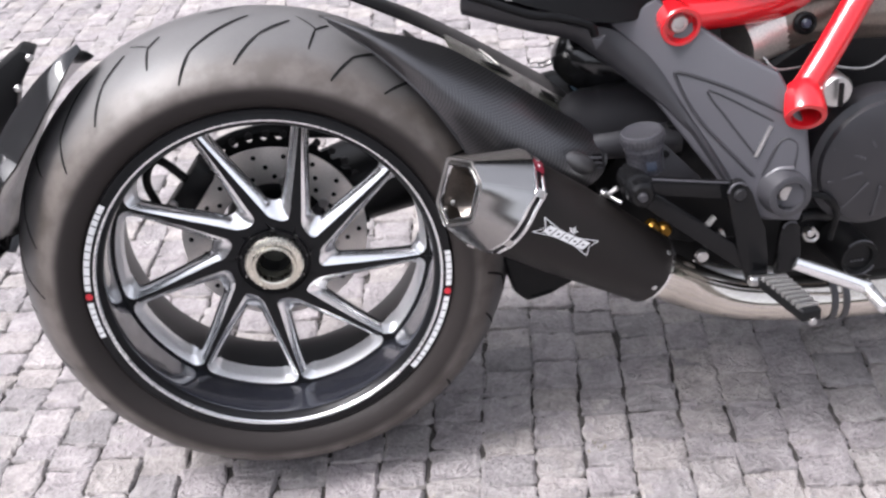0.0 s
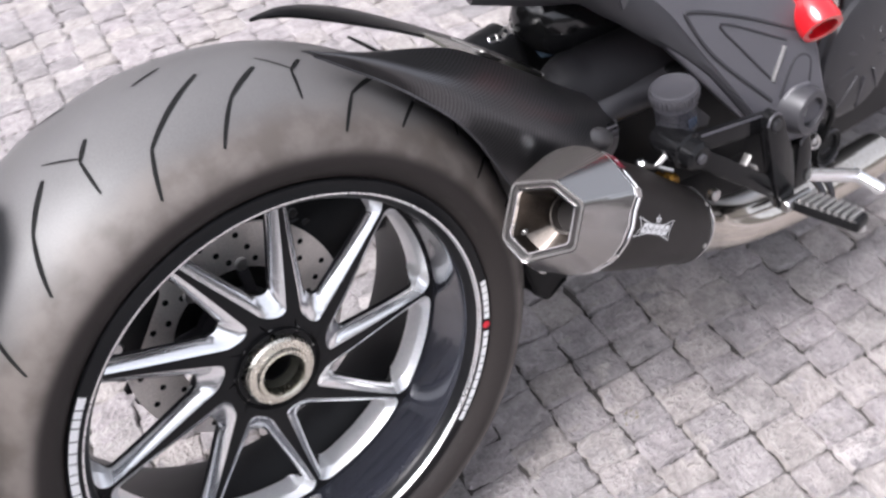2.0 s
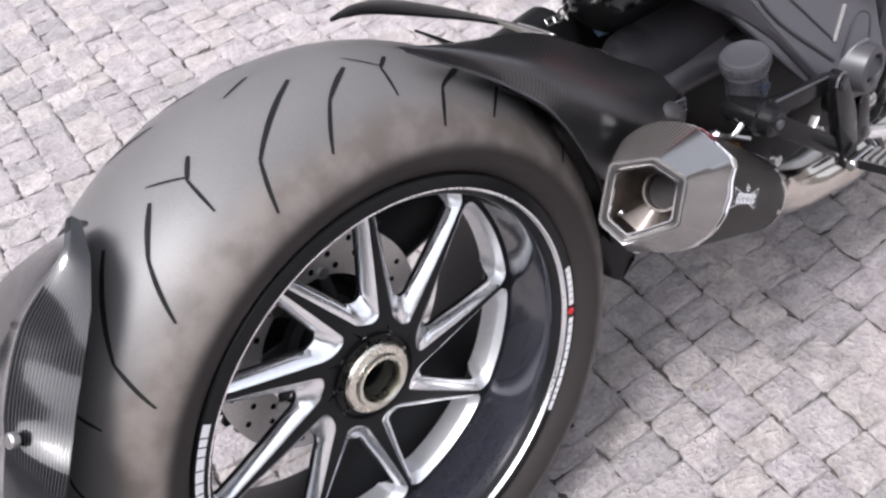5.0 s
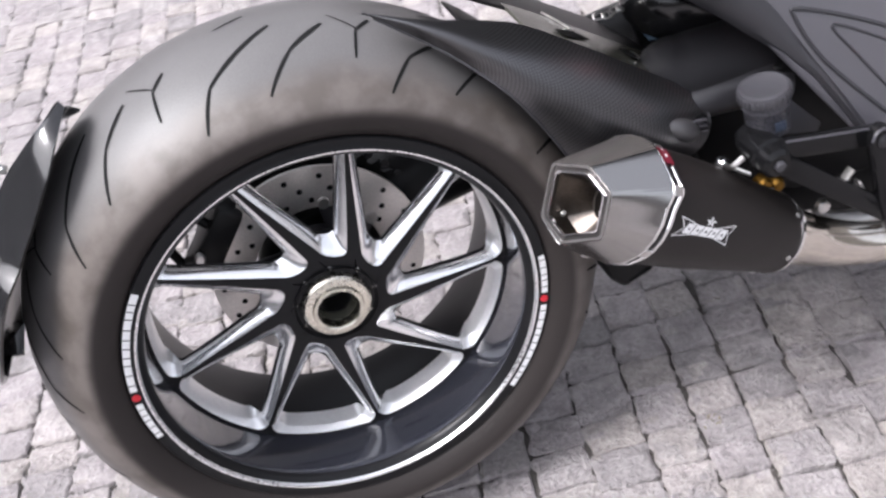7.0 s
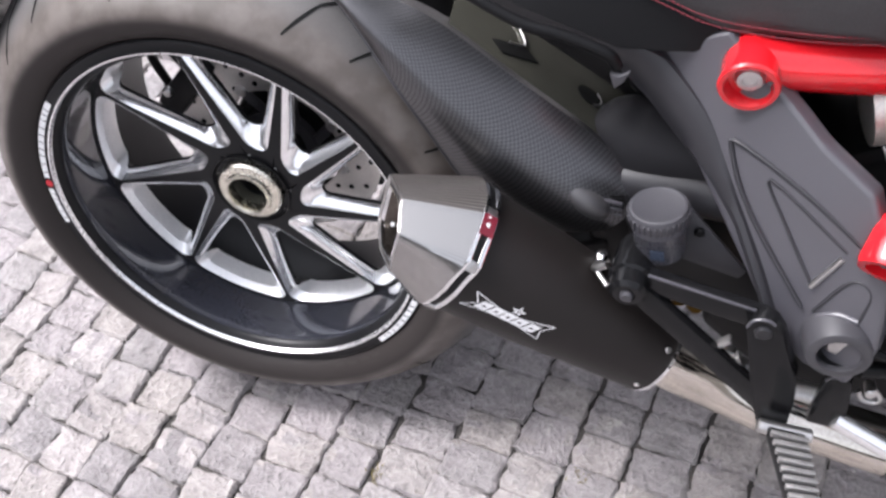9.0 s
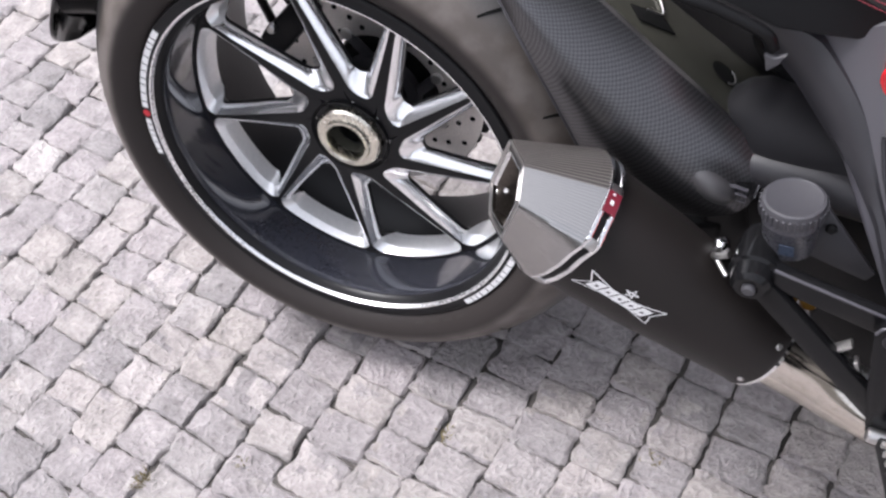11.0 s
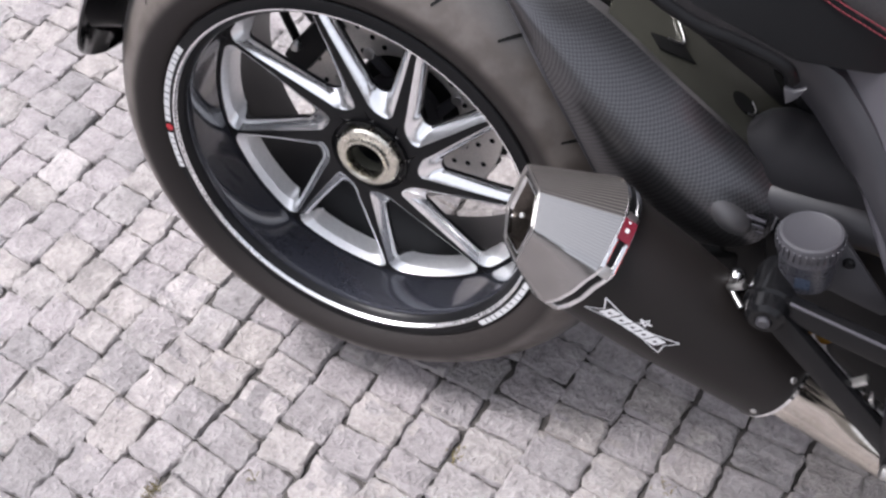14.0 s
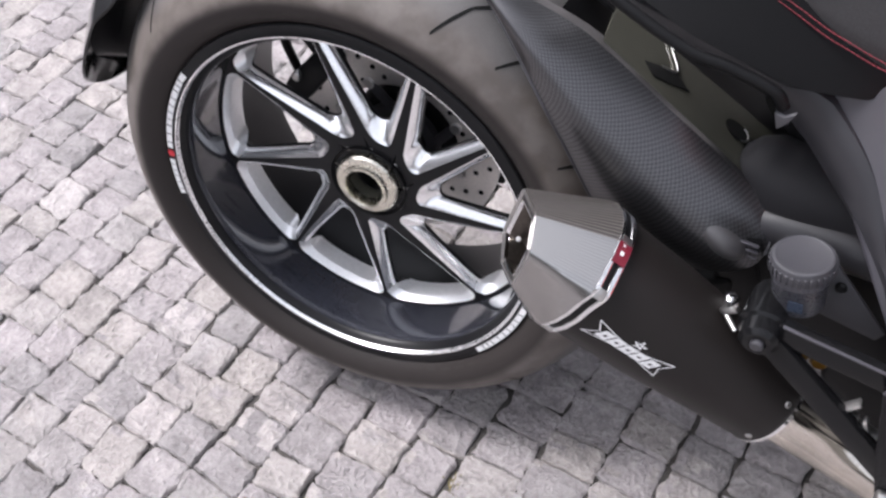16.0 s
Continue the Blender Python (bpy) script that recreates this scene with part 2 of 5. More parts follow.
far_l.new(turn_far.outputs[0], rows_tex.inputs["Vector"])
mul_far.data_type, mul_far.blend_type = "RGBA", "MULTIPLY"
mul_far.inputs["Factor"].default_value = 1.0
far_skin = far_n["Principled BSDF"].inputs["Base Color"]
far_l.new(far_skin.links[0].from_socket, mul_far.inputs["A"])
far_l.new(rows_tex.outputs["Color"], mul_far.inputs["B"])
far_l.new(mul_far.outputs["Result"], far_skin)
M_BED = material("dirty_joint_sand", (0.060, 0.054, 0.050), 0.95, vary=0.5, grain=300, bump=0.6, stain=12)
M_MOSS = material("dry_moss", (0.16, 0.13, 0.05), 0.9, vary=0.4, grain=300)


# ---------------------------------------------------------------- builders
def part(name, bm, mat, parent=None, label="", smooth=True, at=None):
    """Links a bmesh as one mesh object under a thing or a part. mat: one material or a list."""
    me = bpy.data.meshes.new(name)
    bmesh.ops.recalc_face_normals(bm, faces=bm.faces)
    bm.to_mesh(me)
    bm.free()
    for m in mat if isinstance(mat, (list, tuple)) else [mat]:
        me.materials.append(m)
    if smooth:
        me.shade_smooth()
        me.set_sharp_from_angle(angle=radians(34))
    ob = new(name, me)
    if parent:
        ob.parent = parent
        if parent.type == "EMPTY":
            ob.matrix_basis = Matrix.Translation(-BASE)
    if label:
        tagged(ob, label)
    return ob


def revolve(profile, seg=96, closed=False, mats=None, center=(0, 0, 0), start=0.0, end=360.0):
    """Turns (radius, y) pairs about the y axis. mats: a material slot for each span of the profile."""
    bm = bmesh.new()
    full = end - start >= 360
    rings = []
    for k in range(seg if full else seg + 1):
        a = radians(start + (end - start) * k / seg)
        rings.append([bm.verts.new((center[0] + r * math.cos(a), center[1] + y, center[2] + r * math.sin(a))) for r, y in profile])
    for k in range(seg):
        a, b = rings[k], rings[(k + 1) % len(rings)]
        for j in range(len(profile) - (0 if closed else 1)):
            f = bm.faces.new((a[j], a[(j + 1) % len(profile)], b[(j + 1) % len(profile)], b[j]))
            if mats:
                f.material_index = mats[j]
    return bm


def frame_of(axis):
    n = Vector(axis).normalized()
    u = n.orthogonal().normalized()
    if abs(n.z) < 0.9:
        u = Vector((0, 0, 1)).cross(n).normalized()
    return u, n.cross(u), n


def turned(p0, p1, profile, seg=40, phase=0.0):
    """A lathe-turned body from p0 towards p1: profile of (distance, radius), closed at both ends."""
    p0, p1 = Vector(p0), Vector(p1)
    u, v, n = frame_of(p1 - p0)
    bm = bmesh.new()
    rings = []
    for s, r in profile:
        rings.append([bm.verts.new(p0 + n * s + (u * math.cos(a) + v * math.sin(a)) * r) for a in (phase + 2 * math.pi * k / seg for k in range(seg))])
    for a, b in zip(rings[:-1], rings[1:]):
        for k in range(seg):
            bm.faces.new((a[k], a[(k + 1) % seg], b[(k + 1) % seg], b[k]))
    bm.faces.new(rings[0][::-1])
    bm.faces.new(rings[-1])
    return bm


def peg(p0, p1, r, ch=0.0015, seg=32):
    """A cylinder with chamfered rims between two points."""
    L = (Vector(p1) - Vector(p0)).length
    ch = min(ch, L * 0.3, r * 0.4)
    return turned(p0, p1, [(0, r - ch), (ch, r), (L - ch, r), (L, r - ch)], seg)


def curve_points(pts, steps=8):
    """Catmull-Rom through the points."""
    p = [Vector(q) for q in pts]
    p = [2 * p[0] - p[1], *p, 2 * p[-1] - p[-2]]
    out = []
    for a, b, c, d in zip(p, p[1:], p[2:], p[3:]):
        for k in range(steps):
            t = k / steps
            out.append(0.5 * ((2 * b) + (c - a) * t + (2 * a - 5 * b + 4 * c - d) * t * t + (3 * b - a - 3 * c + d) * t ** 3))
    out.append(p[-2])
    return out


def tube(pts, radius, seg=20, steps=8, flat=1.0, up=(0, 0, 1)):
    """A pipe along a smooth line. radius: one number or one per point. flat: squash across up."""
    rs = radius if isinstance(radius, (list, tuple)) else [radius] * len(pts)
    line = curve_points(pts, steps)
    rad = [v.x for v in curve_points([(r, 0, 0) for r in rs], steps)]
    bm = bmesh.new()
    rings = []
    side = None
    for k, p in enumerate(line):
        t = (line[min(k + 1, len(line) - 1)] - line[max(k - 1, 0)]).normalized()
        if side is None:
            side = t.cross(Vector(up)).normalized()
        side = (side - t * side.dot(t)).normalized()
        top = side.cross(t)
        rings.append([bm.verts.new(p + (side * math.cos(a) + top * math.sin(a) * flat) * rad[k]) for a in (2 * math.pi * j / seg for j in range(seg))])
    for a, b in zip(rings[:-1], rings[1:]):
        for k in range(seg):
            bm.faces.new((a[k], a[(k + 1) % seg], b[(k + 1) % seg], b[k]))
    bm.faces.new(rings[0][::-1])
    bm.faces.new(rings[-1])
    return bm


def slab(outline, depth, bevel=0.003, segments=2):
    """A plate: an outline of points in space, pushed along depth (a vector), with rounded edges."""
    bm = bmesh.new()
    a = [bm.verts.new(Vector(p)) for p in outline]
    b = [bm.verts.new(Vector(p) + Vector(depth)) for p in outline]
    bm.faces.new(a)
    bm.faces.new(b[::-1])
    for k in range(len(a)):
        bm.faces.new((a[k], b[k], b[(k + 1) % len(a)], a[(k + 1) % len(a)]))
    bmesh.ops.recalc_face_normals(bm, faces=bm.faces)
    if bevel:
        bmesh.ops.bevel(bm, geom=bm.edges[:], offset=bevel, segments=segments, affect="EDGES", profile=0.6, clamp_overlap=True)
    return bm


def bar(p0, p1, w, h, up=(0, 0, 1), bevel=0.002):
    """A rectangular bar between two points, w across and h along up."""
    p0, p1 = Vector(p0), Vector(p1)
    t = (p1 - p0).normalized()
    s = t.cross(Vector(up)).normalized() * w / 2
    q = s.normalized().cross(t) * h / 2
    return slab([p0 - s - q, p0 + s - q, p0 + s + q, p0 - s + q], p1 - p0, bevel)


def sheet(grid, thick=0.003):
    """A shell through a grid of points, with thickness, and its own metres as UV."""
    bm = bmesh.new()
    uv = bm.loops.layers.uv.new("UVMap")
    nr, nc = len(grid), len(grid[0])
    P = [[Vector(p) for p in row] for row in grid]
    mid_r, mid_c = P[nr // 2], [row[nc // 2] for row in P]
    su, sv = [0.0], [0.0]
    for k in range(1, nc):
        su.append(su[-1] + (mid_r[k] - mid_r[k - 1]).length)
    for k in range(1, nr):
        sv.append(sv[-1] + (mid_c[k] - mid_c[k - 1]).length)
    N = [[None] * nc for _ in range(nr)]
    for i in range(nr):
        for j in range(nc):
            du = P[i][min(j + 1, nc - 1)] - P[i][max(j - 1, 0)]
            dv = P[min(i + 1, nr - 1)][j] - P[max(i - 1, 0)][j]
            N[i][j] = du.cross(dv).normalized()
    A = [[bm.verts.new(P[i][j]) for j in range(nc)] for i in range(nr)]
    B = [[bm.verts.new(P[i][j] - N[i][j] * thick) for j in range(nc)] for i in range(nr)]
    where = {}
    for i in range(nr):
        for j in range(nc):
            where[A[i][j]] = where[B[i][j]] = (su[j], sv[i])
    for i in range(nr - 1):
        for j in range(nc - 1):
            bm.faces.new((A[i][j], A[i][j + 1], A[i + 1][j + 1], A[i + 1][j]))
            bm.faces.new((B[i][j], B[i + 1][j], B[i + 1][j + 1], B[i][j + 1]))
    for i in range(nr - 1):
        bm.faces.new((A[i][0], A[i + 1][0], B[i + 1][0], B[i][0]))
        bm.faces.new((A[i][-1], B[i][-1], B[i + 1][-1], A[i + 1][-1]))
    for j in range(nc - 1):
        bm.faces.new((A[0][j], B[0][j], B[0][j + 1], A[0][j + 1]))
        bm.faces.new((A[-1][j], A[-1][j + 1], B[-1][j + 1], B[-1][j]))
    for f in bm.faces:
        for lo in f.loops:
            lo[uv].uv = where[lo.vert]
    return bm


def resample(pts, n):
    line = curve_points(pts, 12)
    d = [0.0]
    for a, b in zip(line, line[1:]):
        d.append(d[-1] + (b - a).length)
    out = []
    for k in range(n):
        want = d[-1] * k / (n - 1)
        j = max(i for i in range(len(d)) if d[i] <= want + 1e-9)
        j = min(j, len(line) - 2)
        out.append(line[j].lerp(line[j + 1], (want - d[j]) / max(1e-9, d[j + 1] - d[j])))
    return out


# ---------------------------------------------------------------- the motorcycle stands on its side stand, leaning away
LEAN_DEG, HUB_UP = -9.275, 0.3534
BIKE = pose(0, 0, HUB_UP, LEAN_DEG, 0, 0)
BASE = Vector((0.0, 0.16, -HUB_UP + 0.03))
bike = new("motorcycle")
bike.matrix_world = BIKE @ Matrix.Translation(BASE)
tagged(bike, "black motorcycle with red trellis frame leaning on cobbles", "motorcycle")

# ---- rear tyre: turned about the wheel axle (y), the lip of the rim lies at y = 0
MID, TYRE_R, CROWN = 0.108, 0.3280, 0.150
SAG = 0.008


def tread_at(off):
    """Radius of the tread at a distance off the middle plane."""
    return TYRE_R - CROWN + math.sqrt(max(1e-6, CROWN ** 2 - off ** 2))


side = [(0.2290, 0.010), (0.2345, 0.0020), (0.2390, -0.0032), (0.2455, -0.0084), (0.2525, -0.0114), (0.2590, -0.0124), (0.2640, -0.0118), (0.2690, -0.0100), (0.2735, -0.0074)]
near_tread = [(tread_at(o), MID - o) for o in (0.1125, 0.1060, 0.0970, 0.0860, 0.0740, 0.060, 0.045, 0.030, 0.015, 0.0)]
half = side + near_tread
far = [(r, 2 * MID - y) for r, y in half[-2::-1]]
prof = half + far
tyre_bm = revolve(prof, 160)
lowest = min((BIKE @ v.co).z for v in tyre_bm.verts)
for v in tyre_bm.verts:
    # the load presses the foot of the tyre flatter by SAG
    w = BIKE @ v.co
    if w.z < lowest + 0.055:
        w.z += SAG * (lowest + 0.055 - w.z) / 0.055
        v.co = BIKE.inverted() @ w
tyre = part("rear_tyre", tyre_bm, M_TYRE, bike, "wide black tyre with scuffed shoulders")


def groove_strip(a0, off0, a1, off1, w):
    """A cut in the tread between two places (angle, distance off the middle): its shade painted as a dark strip lying
    on the rubber.
    """
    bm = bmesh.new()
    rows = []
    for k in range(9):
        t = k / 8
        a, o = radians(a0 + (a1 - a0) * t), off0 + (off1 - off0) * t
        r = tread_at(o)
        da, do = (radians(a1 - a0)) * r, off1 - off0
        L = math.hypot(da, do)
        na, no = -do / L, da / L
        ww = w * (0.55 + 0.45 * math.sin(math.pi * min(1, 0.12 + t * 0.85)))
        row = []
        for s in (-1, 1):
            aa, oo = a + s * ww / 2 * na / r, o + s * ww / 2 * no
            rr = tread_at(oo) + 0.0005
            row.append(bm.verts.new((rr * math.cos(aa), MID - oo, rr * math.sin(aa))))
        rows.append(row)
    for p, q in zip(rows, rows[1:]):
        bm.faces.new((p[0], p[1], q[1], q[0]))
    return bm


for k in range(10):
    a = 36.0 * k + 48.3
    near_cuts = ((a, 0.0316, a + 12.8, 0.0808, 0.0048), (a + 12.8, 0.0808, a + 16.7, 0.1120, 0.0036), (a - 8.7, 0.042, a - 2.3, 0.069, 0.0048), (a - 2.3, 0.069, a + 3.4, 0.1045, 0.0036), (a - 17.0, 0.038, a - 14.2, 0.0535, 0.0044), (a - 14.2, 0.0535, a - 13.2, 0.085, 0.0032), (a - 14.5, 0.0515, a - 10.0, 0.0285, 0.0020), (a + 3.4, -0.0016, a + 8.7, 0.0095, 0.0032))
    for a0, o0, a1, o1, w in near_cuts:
        part("groove_shade_strip", groove_strip(a0, o0, a1, o1, w), M_SHADE, tyre)
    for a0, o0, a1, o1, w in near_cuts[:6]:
        part("groove_shade_strip", groove_strip(a0 + 18, -o0, a1 + 18, -o1, w), M_SHADE, tyre)

# moulded lettering on the sidewall, too faint to read
for k, (a0, w) in enumerate(((18, 4.2), (24, 3.6), (29.5, 4.4), (36, 1.6), (38.8, 1.6), (47, 4.0), (52, 3.4), (57, 3.8), (62, 3.2), (-52, 3.0), (-57, 3.6), (-62, 3.4), (-67, 3.0))):
    part("moulded_letter", revolve([(0.2392, -0.0036), (0.2398, -0.0042), (0.2462, -0.0085), (0.2468, -0.0084)], 4, start=a0, end=a0 + w), M_SIDEWALL2, tyre)

# ---- rim
rim_prof = [(0.2330, 0.0065), (0.2325, 0.0015), (0.2310, 0.0), (0.2208, 0.0), (0.2196, -0.0008), (0.2178, -0.0004), (0.2164, 0.0034), (0.2125, 0.0068), (0.2094, 0.0125), (0.2088, 0.022), (0.2095, 0.050), (0.2105, 0.085), (0.2100, 0.110), (0.2095, 0.150), (0.2120, 0.190), (0.2180, 0.213), (0.2320, 0.216), (0.2330, 0.210), (0.2290, 0.200), (0.2240, 0.150), (0.2240, 0.050), (0.2290, 0.014)]
slots = [2, 2, 2, 2, 1, 1, 2, 2] + [0] * 3 + [2] * 4 + [0] * 7
rim = part("rear_wheel", revolve(rim_prof, 192, closed=True, mats=slots), [M_RIM, M_RIMEDGE, M_FACE], bike, "black wheel with nine milled silver spokes")

# ---- spokes: one ninth of the wheel's star at a time, a window with milled walls in a black face
R_HUB, R_RING, N_SPOKE, SP0, SWIRL = 0.040, 0.2108, 9, 29.5, 0.025


def face_y(r):
    """How deep the star's front lies at a radius."""
    t = max(0.0, min(1.0, (r - 0.045) / 0.155))
    return 0.064 + 0.015 * t


def swirl(r):
    """The spokes run past the axle, not through it."""
    return math.asin(SWIRL / r) - math.asin(SWIRL / 0.2)


def window_loop(h_in, h_out, r_in, r_out, rnd_in, rnd_out):
    """The outline of one window about the +x axis, as (radius, angle): rounded at both ends."""
    half_sector = math.pi / N_SPOKE

    def lim(r):
        u = max(0.0, min(1.0, (r - r_in) / (r_out - r_in)))
        return half_sector - math.asin(min(0.99, (h_out + (h_in - h_out) * (1 - u) ** 1.6) / r))

    pts = []
    n_side, n_cor, n_arc = 14, 8, 8
    for k in range(n_cor + 1):
        a = math.pi / 2 * k / n_cor
        pts.append((r_in + rnd_in * (1 - math.cos(a)), lim(r_in + rnd_in) * math.sin(a)))
    for k in range(1, n_side + 1):
        r = r_in + rnd_in + (r_out - rnd_out - r_in - rnd_in) * k / n_side
        pts.append((r, lim(r)))
    edge = lim(r_out - rnd_out)
    dth = rnd_out / r_out
    for k in range(1, n_cor + 1):
        a = math.pi / 2 * k / n_cor
        pts.append((r_out - rnd_out + rnd_out * math.sin(a), edge - dth * (1 - math.cos(a))))
    for k in range(1, n_arc):
        pts.append((r_out, (edge - dth) * (1 - k / n_arc)))
    pts.append((r_out, 0.0))
    return pts + [(r, -a) for r, a in pts[-2:0:-1]]


STEPS = (0.0, 0.22, 0.45, 0.70, 1.0)


def star_sector():
    bm = bmesh.new()
    half_sector = math.pi / N_SPOKE
    front = window_loop(0.0088, 0.0015, 0.0585, 0.2072, 0.0110, 0.014)
    loops, deep_side, deep_pad = [], [], []
    pad_r, pad_y = (0.2074, 0.2062, 0.2030, 0.2022, 0.2016), (0.0012, 0.0034, 0.0100, 0.0118, 0.0350)
    for k, t in enumerate(STEPS):
        x, z = math.sin(t * math.pi / 2), 1 - math.cos(t * math.pi / 2)
        loops.append(window_loop(0.0093 + 0.0116 * x, 0.0019 + 0.0089 * x, 0.0594 + 0.0230 * t, pad_r[k], 0.0110, 0.014 + 0.004 * t))
        deep_side.append(0.0010 + 0.0110 * (0.35 * t + 0.65 * z))
        deep_pad.append(pad_y[k])
    back = window_loop(0.0212, 0.0112, 0.0832, 0.2020, 0.0110, 0.018)

    def at(r, a, y):
        a -= swirl(r)
        return bm.verts.new((r * math.cos(a), y, r * math.sin(a)))

    def pad(r, edge):
        t = max(0.0, min(1.0, (r - edge + 0.0135) / 0.0120))
        return t * t * (3 - 2 * t)

    F = [at(r, a, face_y(r)) for r, a in front]
    rings = []
    for k, lp in enumerate(loops):
        rings.append([at(r, a, face_y(r) + deep_side[k] + (deep_pad[k] - deep_side[k]) * pad(r, pad_r[k])) for r, a in lp])
    B = [at(r, a, face_y(r) + 0.0165 + 0.0165 * pad(r, 0.2020)) for r, a in back]
    O, OB = [], []
    r0, r1 = front[0][0], max(r for r, _ in front)
    amax = max(a for _, a in front)
    for r, a in front:
        u, v = a / amax, 2 * (r - r0) / (r1 - r0) - 1
        m = max(abs(u), abs(v), 1e-6)
        u, v = u / m, v / m
        rr = R_HUB + (R_RING - R_HUB) * (v + 1) / 2
        if abs(u) > 0.999:
            rr = R_HUB + (R_RING - R_HUB) * (r - r0) / (r1 - r0)
        aa = u * half_sector
        O.append(at(rr, aa, face_y(rr)))
        OB.append(at(rr, aa, face_y(rr) + 0.0175 + 0.0175 * pad(rr, 0.2020)))
    n = len(F)
    for k in range(n):
        j = (k + 1) % n
        for a, b, slot in ((O, F, 0), (F, rings[0], 0), *((p, q, 1 if max(front[k][0], front[j][0]) < 0.1975 else 2) for p, q in zip(rings, rings[1:])), (rings[-1], B, 0), (B, OB, 0)):
            f = bm.faces.new((a[k], a[j], b[j], b[k]))
            f.material_index = slot
    bmesh.ops.remove_doubles(bm, verts=bm.verts, dist=1e-6)
    return bm


first = None
for k in range(N_SPOKE):
    ang = SP0 + 20 + 40 * k
    if first is None:
        first = part("spoke", star_sector(), [M_FACE, M_MILLED, M_PAD], rim, "black spoke with bright milled flanks")
        ob = first
    else:
        ob = new("spoke", first.data)
        ob.parent = rim
        tagged(ob, first["label"])
    ob.matrix_basis = pose(0, 0, 0, 0, -ang, 0)

part("hub", revolve([(0.020, 0.075), (0.0445, 0.075), (0.0445, 0.0655), (0.0480, 0.0600), (0.0480, 0.066), (0.050, 0.07), (0.050, 0.12), (0.020, 0.12)], 72, closed=True), M_FACE, rim)
nut_prof = [(0.0215, 0.100), (0.0222, 0.0600), (0.0232, 0.0520), (0.0242, 0.0492), (0.0262, 0.0482), (0.0282, 0.0487), (0.0288, 0.0520), (0.0296, 0.0532), (0.0330, 0.0536), (0.0372, 0.0546), (0.0394, 0.0572), (0.0398, 0.0660), (0.030, 0.0680)]
axle_nut = part("axle_nut", revolve(nut_prof, 72), M_NUT, rim, "pale gold axle nut with a hollow spindle")
part("spindle", revolve([(0.0001, 0.1060), (0.0205, 0.1050), (0.0212, 0.0640), (0.0226, 0.0600)], 48), M_OLIVE, rim, "dull hollow wheel spindle")
for k in range(12):
    a = radians(30 * k)
    c = Vector((0.0335 * math.cos(a), 0.0545, 0.0335 * math.sin(a)))
    # a dark peg in place of each notch, its shade given as colour
    part("notch_shade", peg(c + Vector((0, -0.0005, 0)), c + Vector((0, 0.004, 0)), 0.0024, 0.0005, 12), M_DARK, axle_nut)
for k in range(9):
    a = radians(SP0 + 40 * k + 12)
    c = Vector((0.0465 * math.cos(a), 0.0645, 0.0465 * math.sin(a)))
    part("drive_pin", peg(c, c + Vector((0, 0.006, 0)), 0.0030, 0.0008, 14), M_STEEL, rim)


# ---- rim stickers: unreadable small print becomes bars
def sticker(a0, a1, n, mat, parent, r0=0.2236, r1=0.2309, seed=1):
    rn = random.Random(seed)
    cuts = [0.0]
    for _ in range(n):
        cuts.append(cuts[-1] + rn.uniform(0.75, 1.25))
    for p, q in zip(cuts, cuts[1:]):
        u0, u1 = (p + 0.06) / cuts[-1], (q - 0.06) / cuts[-1]
        b0, b1 = a0 + (a1 - a0) * u0, a0 + (a1 - a0) * u1
        bm = revolve([(r0, -0.0004), (r1, -0.0004)], 3, start=min(b0, b1), end=max(b0, b1))
        part("printed_bar", bm, mat, parent)


for a0, dot, a1 in ((189.0, 173.8, 141.0), (1.8, -13.5, -45.5)):
    s = 1 if a1 > a0 else -1
    sticker(a0, dot - s * 2.0, 6, M_WHITE, rim)
    sticker(dot + s * 2.0, a1, 11, M_WHITE, rim)
    a = radians(dot)
    c = Vector((0.2272 * math.cos(a), -0.0006, 0.2272 * math.sin(a)))
    part("printed_dot", peg(c, c + Vector((0, 0.001, 0)), 0.0046, 0.0002, 24), M_REDP, rim)

# ---- brake disc, carrier, sprocket and chain behind the spokes
DISC_Y = 0.150


disc = part("brake_disc", revolve([(0.078, DISC_Y), (0.130, DISC_Y), (0.130, DISC_Y + 0.005), (0.078, DISC_Y + 0.005)], 144, closed=True), M_DISC, bike, "drilled steel brake disc")
for ring, (rr, n, ph) in enumerate(((0.088, 18, 0), (0.102, 18, 7), (0.118, 18, 14))):
    for k in range(n):
        a = radians(ph + 360 * k / n)
        c = Vector((rr * math.cos(a), DISC_Y - 0.0003, rr * math.sin(a)))
        # no hole is cut: a flat dark disc paints its shade
        part("hole_shade", turned(c, c + Vector((0, 0.001, 0)), [(0, 0.0035), (0.001, 0.0035)], 12), M_SHADE, disc)
carrier = part("disc_carrier", revolve([(0.035, 0.148), (0.050, 0.146), (0.052, 0.156), (0.035, 0.165)], 72, closed=True), M_GREYM, bike, "grey brake disc carrier")
for k in range(8):
    a0, a1 = radians(10 + 45 * k), radians(26 + 45 * k)
    d0, d1 = Vector((math.cos(a0), 0, math.sin(a0))), Vector((math.cos(a1), 0, math.sin(a1)))
    part("carrier_arm", bar(d0 * 0.047 + Vector((0, 0.151, 0)), d1 * 0.082 + Vector((0, 0.1515, 0)), 0.013, 0.006, (0, 1, 0)), M_GREYM, carrier)
    c = d1 * 0.083 + Vector((0, 0.146, 0))
    part("rivet", peg(c, c + Vector((0, 0.009, 0)), 0.0075, 0.0015, 16), M_STEEL, carrier)


